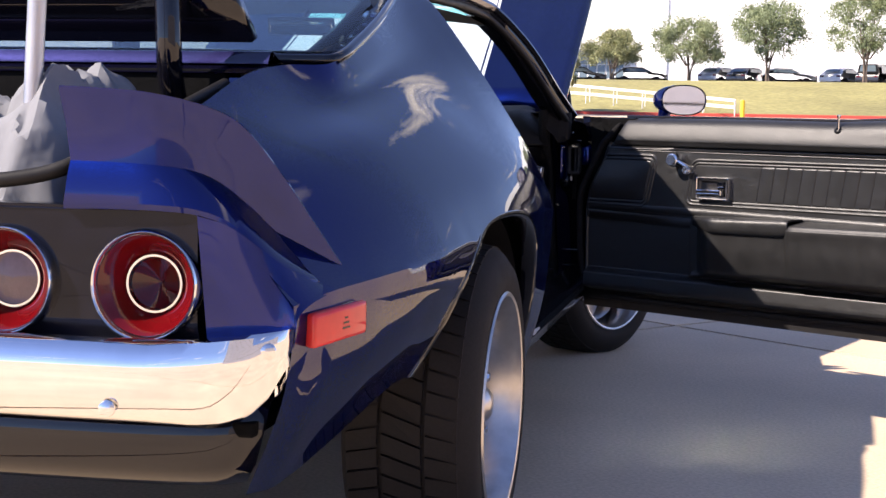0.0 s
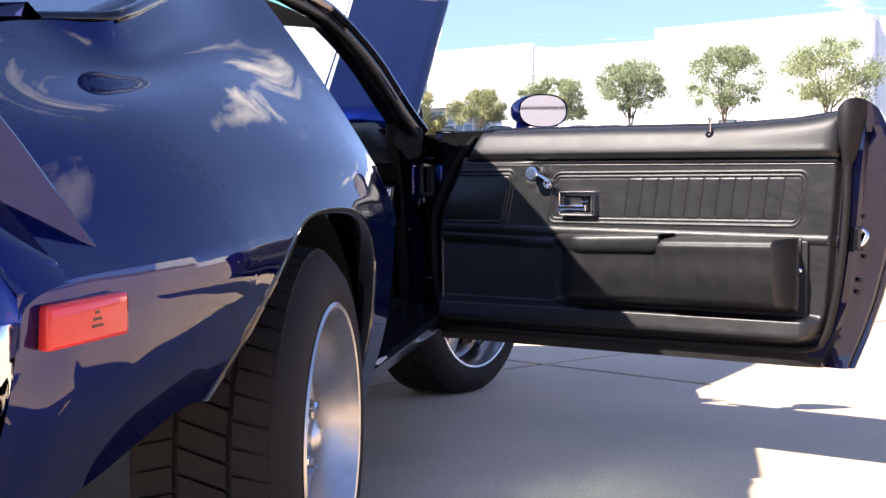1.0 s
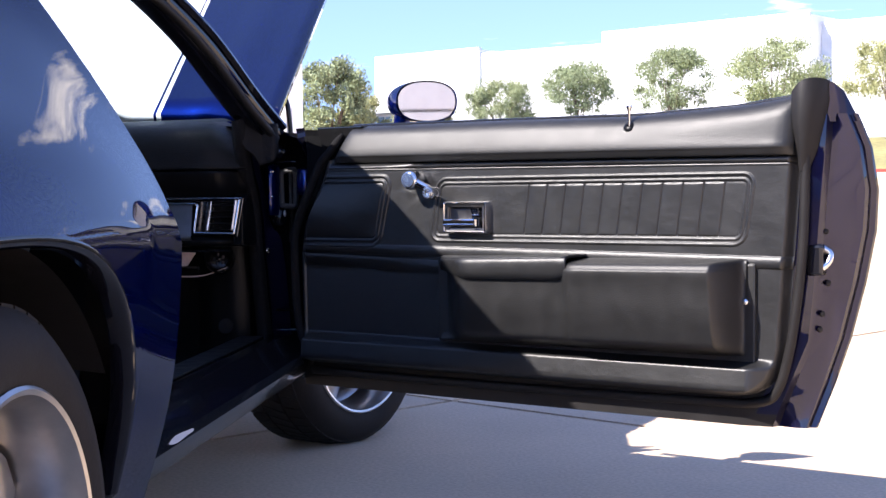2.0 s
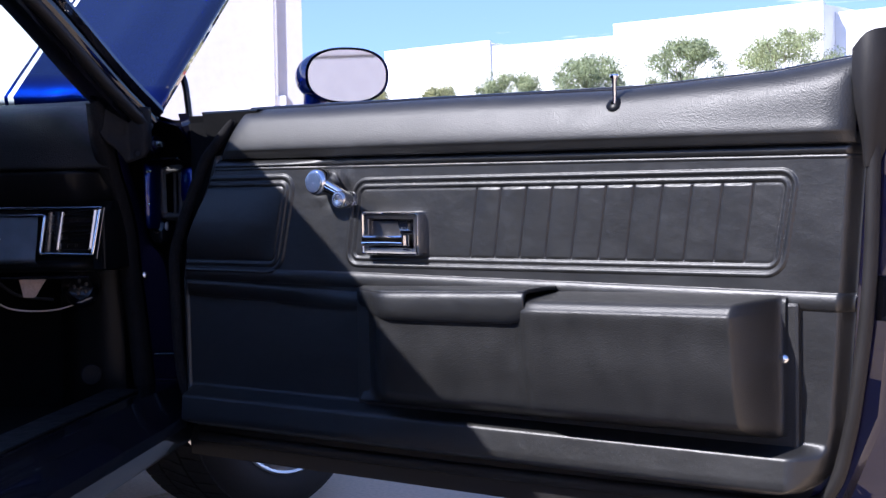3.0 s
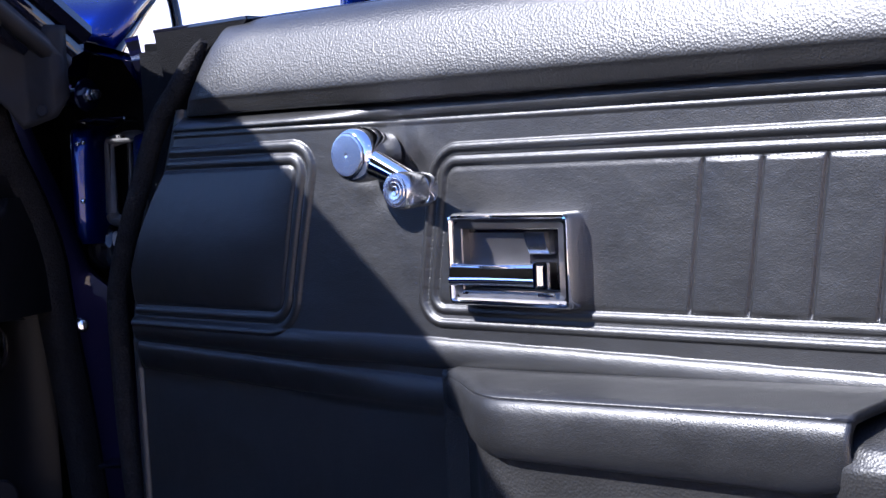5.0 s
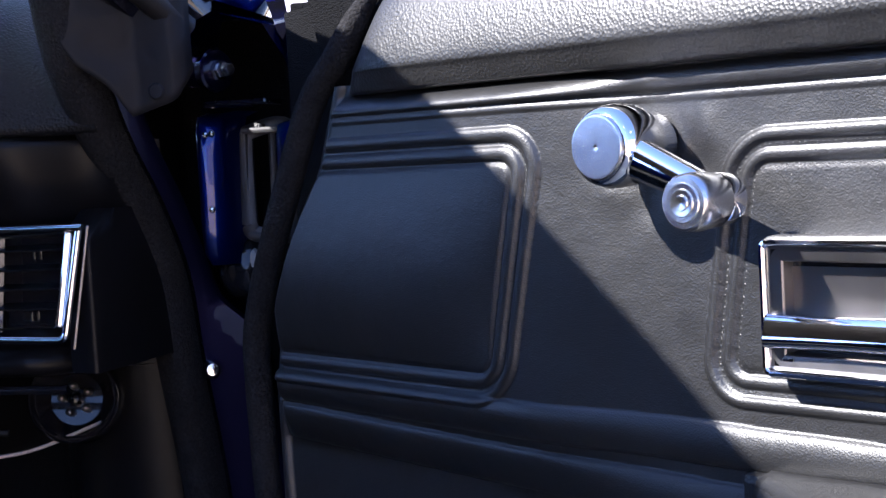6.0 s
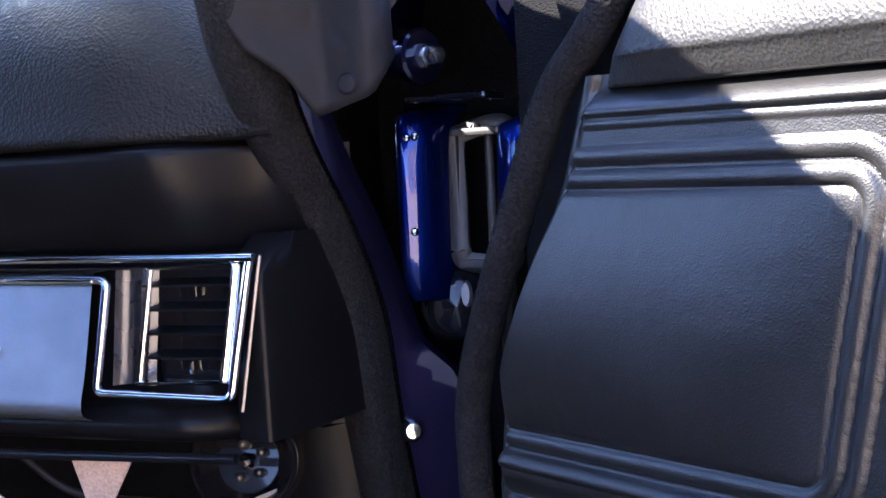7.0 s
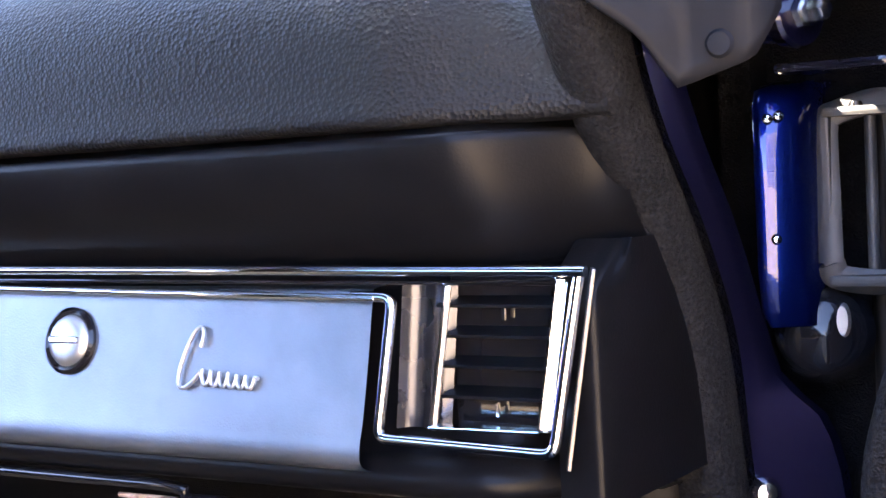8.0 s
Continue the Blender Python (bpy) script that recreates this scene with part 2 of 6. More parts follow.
def catmull(points, count):
    """Points along a smooth line through the given ones."""
    p = np.array(points, float)
    p = np.vstack([2 * p[0] - p[1], p, 2 * p[-1] - p[-2]])
    t = np.linspace(0, len(p) - 3, count)
    i = np.minimum(t.astype(int), len(p) - 4)
    s = (t - i)[:, None]
    a, b, c, d = p[i], p[i + 1], p[i + 2], p[i + 3]
    return 0.5 * ((2 * b) + (c - a) * s + (2 * a - 5 * b + 4 * c - d) * s**2 + (3 * b - a - 3 * c + d) * s**3)


def grid_faces(rows, cols, close=False, flip=False):
    out = []
    for i in range(rows - 1):
        for j in range(cols - (0 if close else 1)):
            k = (j + 1) % cols
            q = (i * cols + j, i * cols + k, (i + 1) * cols + k, (i + 1) * cols + j)
            out.append(q[::-1] if flip else q)
    return out


def sheet(name, rows, mat, parent=None, label="", flip=False, thick=0.0, sharp=None, close=False):
    """A surface from a grid of points; with thick it gets a back and rims."""
    g = np.array(rows, float)
    r, c = g.shape[:2]
    ob = pydata(name, g.reshape(-1, 3), grid_faces(r, c, close, flip), mat, parent, label, True, sharp)
    if thick:
        s = ob.modifiers.new("thick", "SOLIDIFY")
        s.thickness, s.offset = thick, -1.0
    return ob


def box(bm, lo, hi, bevel=0.0, m=None):
    lo, hi = Vector(lo), Vector(hi)
    mat = Matrix.Translation((lo + hi) / 2) @ Matrix.Diagonal((*(hi - lo), 1))
    out = bmesh.ops.create_cube(bm, size=1.0, matrix=(m or Matrix()) @ mat)
    if bevel:
        edges = list({e for v in out["verts"] for e in v.link_edges})
        bmesh.ops.bevel(bm, geom=edges, offset=bevel, segments=2, affect="EDGES", profile=0.6)
    return bm


def box_part(name, lo, hi, mat, parent=None, bevel=0.004, label="", m=None):
    bm = bmesh.new()
    box(bm, lo, hi, bevel, m)
    return link(name, bm, mat, parent, label, smooth=False)


def tube(name, points, radius, mat, parent=None, label="", segments=10, count=0, squash=1.0, caps=True):
    pts = catmull(points, count) if count else np.array(points, float)
    n = len(pts)
    rad = radius if hasattr(radius, "__len__") else [radius] * n
    rings = []
    prev = None
    for i in range(n):
        d = pts[min(i + 1, n - 1)] - pts[max(i - 1, 0)]
        d = d / (np.linalg.norm(d) + 1e-12)
        if prev is None:
            prev = np.cross(d, (0, 0, 1)) if abs(d[2]) < 0.9 else np.cross(d, (1, 0, 0))
        a = prev - d * (prev @ d)
        a = a / (np.linalg.norm(a) + 1e-12)
        prev = a
        b = np.cross(d, a)
        rings.append([pts[i] + rad[i] * (math.cos(w) * a + squash * math.sin(w) * b) for w in np.linspace(0, 2 * math.pi, segments, endpoint=False)])
    verts = np.array(rings).reshape(-1, 3)
    faces = grid_faces(n, segments, close=True)
    if caps:
        faces += [tuple(range(segments))[::-1], tuple((n - 1) * segments + k for k in range(segments))]
    return pydata(name, verts, faces, mat, parent, label, True, 50)


def lathe_rows(profile, segments, axis_m, a0=0.0, a1=2 * math.pi):
    """profile: (radius, along) pairs turned about the z axis of axis_m."""
    closed = abs(a1 - a0 - 2 * math.pi) < 1e-6
    rows = []
    for w in np.linspace(a0, a1, segments, endpoint=not closed):
        rows.append([axis_m @ Vector((r * math.cos(w), r * math.sin(w), h)) for r, h in profile])
    return rows, closed


def lathe(name, profile, mat, parent=None, label="", segments=48, m=None, sharp=40):
    rows, _ = lathe_rows(profile, segments, m or Matrix())
    r, c = len(rows), len(profile)
    verts = [tuple(p) for row in rows for p in row]
    faces = []
    for i in range(r):
        k = (i + 1) % r
        for j in range(c - 1):
            faces.append((i * c + j, k * c + j, k * c + j + 1, i * c + j + 1))
    return pydata(name, verts, faces, mat, parent, label, True, sharp)


def axis_to(point, way, spin=0.0):
    """A frame whose z axis runs along way."""
    return Matrix.Translation(point) @ Vector(way).to_track_quat("Z", "Y").to_matrix().to_4x4() @ pose(0, 0, 0, 0, 0, spin)


def smooth(a, b, x):
    t = np.clip((x - a) / (b - a), 0, 1)
    return t * t * (3 - 2 * t)

# ---- ground and distance ----
def build_ground():
    ys = [-1500, -60, 22, 45, 69, 72, 73, 78, 92, 97, 100, 104, 150, 1800]
    zs = [-0.02, -0.02, -0.02, 0.55, 1.55, 1.63, 1.75, 2.25, 3.85, 4.35, 4.46, 4.24, 5.85, 6.2]
    xs = [-1500, -60, -30, -12, 0, 12, 30, 60, 1500]
    me = bpy.data.meshes.new("ground")
    me.from_pydata([(x, y, z) for y, z in zip(ys, zs) for x in xs], [], grid_faces(len(ys), len(xs)))
    for m in (CONCRETE, GRASS, ASPHALT):
        me.materials.append(m)
    for k, p in enumerate(me.polygons):
        row = k // (len(xs) - 1)
        p.material_index = 1 if 6 <= row <= 8 else (2 if row >= 10 else (1 if row == 9 else 0))
    me.shade_smooth()
    return tagged(new("ground", me), "pale concrete yard rising to a dry lawn bank", "ground", kind="structure")


def rise_at(y):
    """Height of the far ground beyond the lawn's foot."""
    return float(np.interp(y, [78, 92, 97, 100, 104, 150], [2.25, 3.85, 4.35, 4.46, 4.24, 5.85]))


ground = build_ground()
tagged(box_part("kerb", (-60, 72.0, 1.55), (80, 72.3, 1.80), RED_KERB, None, 0.03), "red painted kerb along the foot of the lawn", "kerb", kind="structure")


def build_building():
    """White warehouse behind the car park, in four stepped stretches."""
    ob = thing("warehouse", "large white flat-roofed warehouse behind the parked cars", "building")
    runs = [((-18.9, 147.6), (-7.26, 139.3), 15.15), ((-7.2, 139.6), (4.76, 132.7), 14.56), ((4.76, 132.2), (21.8, 119.7), 15.6), ((22.1, 122.3), (75.0, 84.0), 14.85)]
    for (x0, y0), (x1, y1), top in runs:
        d = Vector((x1 - x0, y1 - y0, 0))
        n = Vector((-d.y, d.x, 0)).normalized() * 40
        c = [Vector((x0, y0, 2.5)), Vector((x1, y1, 2.5)), Vector((x1, y1, 2.5)) + n, Vector((x0, y0, 2.5)) + n]
        bm = bmesh.new()
        lo = [bm.verts.new(p) for p in c]
        hi = [bm.verts.new((p.x, p.y, top)) for p in c]
        for k in range(4):
            bm.faces.new((lo[k], lo[(k + 1) % 4], hi[(k + 1) % 4], hi[k]))
        bm.faces.new(hi)
        part("wall", bm, WHITE_WALL, ob, smooth=False)
        # parapet cap
        bm = bmesh.new()
        along = d.normalized()
        ang = math.degrees(math.atan2(d.y, d.x))
        box(bm, (0, -0.03, 0), (d.length, 0.35, 0.22), 0.0, pose(x0, y0, top, 0, 0, ang))
        part("parapet_cap", bm, WHITE_WALL, ob, smooth=False)
    # glazed entrance with its canopy, at the far end
    d = Vector((-7.26 + 18.9, 139.3 - 147.6, 0))
    ang = math.degrees(math.atan2(d.y, d.x))
    m = pose(-18.9, 147.6, 5.9, 0, 0, ang)
    box_part("canopy", (-1.5, -2.6, 3.3), (9.5, 0.05, 3.75), WHITE_WALL, ob, 0.03, m=m)
    for k in range(7):
        x = 0.3 + k * 1.25
        box_part("window_frame", (x, -0.10, 0.1), (x + 1.15, 0.02, 3.1), RAIL_WHITE, ob, 0.02, m=m)
        for j in range(2):
            box_part("pane", (x + 0.07, -0.13, 0.2 + j * 1.5), (x + 1.08, -0.08, 1.6 + j * 1.45), WINDOW, ob, 0.0, m=m)
    return ob


build_building()

near_wall = thing("workshop_wall", "pale grey rendered wall of a nearby workshop", "building")
bm = bmesh.new()
plan = [(-30.0, 28.5), (-4.15, 28.5), (-7.0, 40.0), (-30.0, 40.0)]
lo = [bm.verts.new((x, y, -0.02)) for x, y in plan]
hi = [bm.verts.new((x, y, 7.5)) for x, y in plan]
for k in range(4):
    bm.faces.new((lo[k], lo[(k + 1) % 4], hi[(k + 1) % 4], hi[k]))
bm.faces.new(hi)
part("wall", bm, GREY_WALL, near_wall, smooth=False)
box_part("door_panel", (-5.9, 28.42, 0.3), (-4.5, 28.5, 2.75), RAIL_WHITE, near_wall, 0.02)
tube("downpipe", [(-4.75, 28.4, 0.3), (-4.75, 28.4, 7.3)], 0.05, RAIL_WHITE, near_wall)


def build_panelled_wall():
    """Pale sheet-clad building behind the camera, seen only in the outside mirror."""
    ob = thing("clad_building", "pale grey building clad with long horizontal panels", "building")
    m = pose(12.5, -10.5, -0.02, 0, 0, 228)
    box_part("wall", (-9.0, 0.06, 0.0), (9.0, 6.0, 4.9), JOINT, ob, 0.0, m=m)
    for k in range(7):
        box_part("panel", (-9.0, 0.0, 0.02 + 0.7 * k), (9.0, 0.08, 0.68 + 0.7 * k), GREY_WALL, ob, 0.012, m=m)
    return ob


build_panelled_wall()


def leaf_mesh(name, seed, height, spread, trunk, count, mat):
    """A crown: many small folded leaf cards in clumps round the limbs' ends, with gaps between them."""
    rnd = random.Random(seed)
    verts, faces = [], []
    clumps = []
    for _ in range(58):
        a, r = rnd.uniform(0, 2 * math.pi), math.sqrt(rnd.random())
        h = rnd.random()
        width = spread * (0.34 + 0.66 * math.sin(math.pi * min(1, 0.22 + 0.70 * h)))
        clumps.append((r * width * math.cos(a), r * width * math.sin(a), trunk + (height - trunk) * (0.06 + 0.86 * h), rnd.uniform(0.45, 0.95) * spread * 0.33))
    for _ in range(count):
        cx, cy, cz, cr = rnd.choice(clumps)
        d = Vector((rnd.gauss(0, 1), rnd.gauss(0, 1), rnd.gauss(0, 0.8)))
        d = d.normalized() * cr * 1.15 * rnd.random() ** 0.62
        c = Vector((cx, cy, cz)) + d
        s = rnd.uniform(0.05, 0.105)
        q = Euler((rnd.uniform(0, 6.3), rnd.uniform(0, 6.3), rnd.uniform(0, 6.3))).to_matrix()
        k = len(verts)
        for p in ((-s, 0, 0), (0, s * 0.5, s * 0.2), (s, 0, 0), (0, -s * 0.5, s * 0.2)):
            verts.append(c + q @ Vector(p))
        faces += [(k, k + 1, k + 2), (k, k + 2, k + 3)]
    me = bpy.data.meshes.new(name)
    me.from_pydata([tuple(v) for v in verts], [], faces)
    me.materials.append(mat)
    return me, clumps


def build_tree(x, y, z, height, spread, seed, mat, label):
    ob = thing("tree", label, "tree", "trees on the lawn bank")
    ob.location = (x, y, z)
    rnd = random.Random(seed)
    stem = height * 0.36
    me, clumps = leaf_mesh("crown", seed, height, spread, stem, 20000, mat)
    crown = new("crown", me)
    crown.parent = ob
    n = 3
    for k in range(n):
        a = 2 * math.pi * k / n + rnd.uniform(-0.4, 0.4)
        lean = rnd.uniform(0.25, 0.6)
        pts = [(0.12 * math.cos(a), 0.12 * math.sin(a), -0.1), (0.3 * lean * math.cos(a), 0.3 * lean * math.sin(a), stem * 0.6),
               (1.3 * lean * math.cos(a), 1.3 * lean * math.sin(a), stem * 1.3), (1.9 * lean * math.cos(a), 1.9 * lean * math.sin(a), height * 0.72)]
        tube("trunk" if k == 0 else "limb", pts, list(np.linspace(0.11, 0.02, 12)), BARK, ob, segments=7, count=12)
    for k in range(7):
        c = clumps[k * 3]
        tube("limb", [(c[0] * 0.12, c[1] * 0.12, stem * 0.8), (c[0] * 0.5, c[1] * 0.5, (stem + c[2]) / 2), c[:3]], [0.06, 0.04, 0.012], BARK, ob, segments=6)
    return ob


for x, y, top, spread, seed, mat in ((-10.7, 119.5, 9.6, 2.5, 1, LEAF[2]), (-3.9, 114.5, 10.3, 2.9, 2, LEAF[0]), (2.3, 109.4, 11.2, 2.9, 3, LEAF[1]),
                                     (9.2, 104.4, 11.7, 3.0, 4, LEAF[1]), (15.9, 98.8, 11.75, 3.3, 5, LEAF[0]), (22.6, 93.0, 11.2, 3.0, 6, LEAF[2])):
    build_tree(x, y, rise_at(y), top - 0.3 - rise_at(y), spread * 1.06, seed, mat, "small multi-stemmed live oak with a rounded crown")
tall = build_tree(-10.4, 68.2, 1.3, 6.2, 2.0, 11, LEAF[1], "taller dark green tree beside the workshop")
build_tree(-9.4, 72.0, 1.5, 4.4, 1.5, 12, LEAF[2], "low round tree behind the taller one")


def build_far_car(name, x, y, z, turn, colour, tall, label):
    ob = thing(name, label, "car", "cars in the far car park")
    ob.matrix_world = pose(x, y, z, 0, 0, turn)
    paint = material(name + "_paint", colour, rough=0.3, coat=1.0, vary=0.05)
    h = 1.75 if tall else 1.42
    side = [(-2.25, 0.35), (-2.3, 0.62), (-2.2, 0.85), (-1.95, 0.95 if not tall else 1.0), (-1.5 if not tall else -2.05, h - 0.08), (-0.9, h), (0.2, h - 0.02), (0.95, 0.98), (1.9, 0.86), (2.25, 0.66), (2.28, 0.36)]
    rows = []
    for w, s in ((-0.88, 0.86), (-0.9, 1.0), (-0.62, 1.02), (0.62, 1.02), (0.9, 1.0), (0.88, 0.86)):
        rows.append([(px, w * (0.80 if pz > 1.05 else 1.0), 0.3 + (pz - 0.3) * s) for px, pz in side])
    sheet("body", rows, paint, ob, sharp=35)
    bm = bmesh.new()
    box(bm, (-2.2, -0.86, 0.28), (2.2, 0.86, 0.5), 0.05)
    part("underbody", bm, PLASTIC, ob, smooth=False)
    for sgn in (-1, 1):
        gl = [(-1.45, 1.02), (-1.2, h - 0.12), (0.1, h - 0.12), (0.75, 1.02)]
        pydata("side_window", [(px, sgn * (0.885 - 0.13 * (pz - 1.0) / 0.4), pz) for px, pz in gl], [(0, 1, 2, 3)], WINDOW, ob)
        for wx in (-1.4, 1.35):
            lathe("wheel", [(0.0, 0.10), (0.2, 0.10), (0.32, 0.08), (0.33, -0.1), (0.0, -0.1)], TYRE, ob, segments=20, m=axis_to((wx, sgn * 0.84, 0.33), (0, sgn, 0)))
    rear, front = ((-1.98, 1.04), (-1.58, h - 0.14)) if not tall else ((-2.13, 1.12), (-2.06, h - 0.16)), ((0.88, 1.03), (0.30, h - 0.10))
    for name_, (lo_, hi_), out in (("rear_window", rear, -0.03), ("windshield", front, 0.03)):
        pydata(name_, [(lo_[0] + out, -0.66, lo_[1] + 0.02), (lo_[0] + out, 0.66, lo_[1] + 0.02), (hi_[0] + out, 0.56, hi_[1] + 0.02), (hi_[0] + out, -0.56, hi_[1] + 0.02)], [(0, 1, 2, 3)], WINDOW, ob)
    for sgn, c in ((-1, RED_LENS), (1, CLEAR_LENS)):
        for w in (-0.68, 0.68):
            box_part("lamp", (sgn * 2.2 - 0.08, w - 0.16, 0.66), (sgn * 2.2 + 0.08, w + 0.16, 0.82), c, ob, 0.02)
    return ob


for spec in (("sedan", -8.3, 120.0, rise_at(120.0), 12, (0.01, 0.012, 0.016), False, "black sedan parked beyond the lawn"),
             ("sedan", -13.9, 123.0, rise_at(123.0), 30, (0.03, 0.03, 0.035), False, "dark grey sedan parked by the entrance"),
             ("hatchback", -1.3, 117.0, rise_at(117.0), 60, (0.35, 0.37, 0.40), False, "silver hatchback parked beyond the lawn"),
             ("hatchback", 1.0, 116.2, rise_at(116.2), 60, (0.02, 0.02, 0.022), False, "black hatchback parked beyond the lawn"),
             ("sedan", 3.9, 114.7, rise_at(114.7), 15, (0.72, 0.72, 0.72), False, "white sedan parked beyond the lawn"),
             ("sedan", 8.2, 112.6, rise_at(112.6), 60, (0.70, 0.70, 0.70), False, "white sedan half hidden by a tree"),
             ("suv", 10.7, 111.7, rise_at(111.7), 65, (0.012, 0.012, 0.014), True, "black sport utility car parked beyond the lawn"),
             ("sedan", 13.1, 111.0, rise_at(111.0), 60, (0.70, 0.70, 0.70), False, "white sedan parked beside a black car"),
             ("suv", 17.0, 109.6, rise_at(109.6), 65, (0.20, 0.015, 0.02), True, "dark red sport utility car parked beyond the lawn")):
    build_far_car(*spec)


def build_railing():
    ob = thing("railing", "white painted steel ramp railing below the lawn", "railing")
    a, b = Vector((-16.0, 81.0, 2.9)), Vector((0.45, 71.2, 1.64))
    for off in (0.0, 1.9):
        s = Vector((0.0, off, off * 0.07))
        for h in (1.02, 0.55):
            tube("rail", [a + s + Vector((0, 0, h)), b + s + Vector((0, 0, h * 0.75))], 0.035, RAIL_WHITE, ob, segments=6)
        for k in range(11):
            p = a.lerp(b, k / 10) + s
            tube("post", [p, p + Vector((0, 0, 1.02 - 0.025 * k))], 0.03, RAIL_WHITE, ob, segments=6)
    return ob


build_railing()
bollard = thing("bollard", "yellow painted steel bollard beside the railing", "bollard")
lathe("post", [(0.12, -0.1), (0.12, 0.78), (0.09, 0.86), (0.0, 0.88)], YELLOW, bollard, segments=18, m=pose(0.85, 70.3, 1.6))

# ---- the car ----
car = thing("coupe", "dark metallic blue classic coupe, passenger door, hood and trunk open", "car")

# sections of the rear body from the roof or deck edge down: rows of (y, [(x, z), ...])
ARCH_Y, ARCH_Z, ARCH_W, ARCH_H, ARCH_P = 0.03, 0.33, 0.465, 0.37, 2.5
SECTIONS = [
    (-0.945, [(0.60, 0.795), (0.64, 0.782), (0.69, 0.755), (0.738, 0.718), (0.788, 0.672), (0.829, 0.625), (0.8295, 0.585), (0.812, 0.49), (0.765, 0.37)]),
    (-0.85, [(0.58, 0.835), (0.64, 0.812), (0.7, 0.768), (0.755, 0.715), (0.81, 0.667), (0.853, 0.636), (0.8535, 0.596), (0.832, 0.49), (0.774, 0.36)]),
    (-0.7, [(0.59, 0.882), (0.655, 0.852), (0.71, 0.815), (0.775, 0.762), (0.835, 0.703), (0.885, 0.643), (0.8855, 0.603), (0.86, 0.5), (0.804, 0.39)]),
    (-0.5, [(0.592, 0.938), (0.645, 0.897), (0.705, 0.846), (0.79, 0.799), (0.866, 0.735), (0.918, 0.65), (0.9185, 0.61), (0.894, 0.53), (0.85, 0.445)]),
    (-0.36, [(0.610, 0.962), (0.655, 0.916), (0.708, 0.866), (0.797, 0.817), (0.88, 0.748), (0.931, 0.654), (0.9315, 0.614), (0.907, 0.525), (0.864, 0.44)]),
    (-0.25, [(0.671, 0.974), (0.689, 0.932), (0.714, 0.882), (0.803, 0.829), (0.89, 0.757), (0.938, 0.657), (0.9385, 0.617), (0.916, 0.52), (0.878, 0.44)]),
    (0.0, [(0.661, 1.039), (0.684, 0.988), (0.716, 0.922), (0.807, 0.856), (0.905, 0.777), (0.948, 0.685), (0.948, 0.65), (0.92, 0.45), (0.86, 0.25)]),
    (0.25, [(0.629, 1.101), (0.665, 1.038), (0.714, 0.962), (0.804, 0.876), (0.909, 0.795), (0.952, 0.7), (0.952, 0.66), (0.92, 0.45), (0.865, 0.25)]),
    (0.45, [(0.603, 1.151), (0.648, 1.094), (0.713, 1.003), (0.806, 0.903), (0.904, 0.801), (0.95, 0.7), (0.952, 0.66), (0.92, 0.45), (0.868, 0.25)]),
    (0.655, [(0.585, 1.2), (0.645, 1.15), (0.722, 1.05), (0.81, 0.925), (0.893, 0.793), (0.938, 0.7), (0.945, 0.65), (0.925, 0.45), (0.87, 0.25)]),
]


def arch_z(y):
    d = abs(y - ARCH_Y) / ARCH_W
    return ARCH_Z + ARCH_H * (1 - d**ARCH_P) ** (1 / ARCH_P) if d < 1 else 0.0


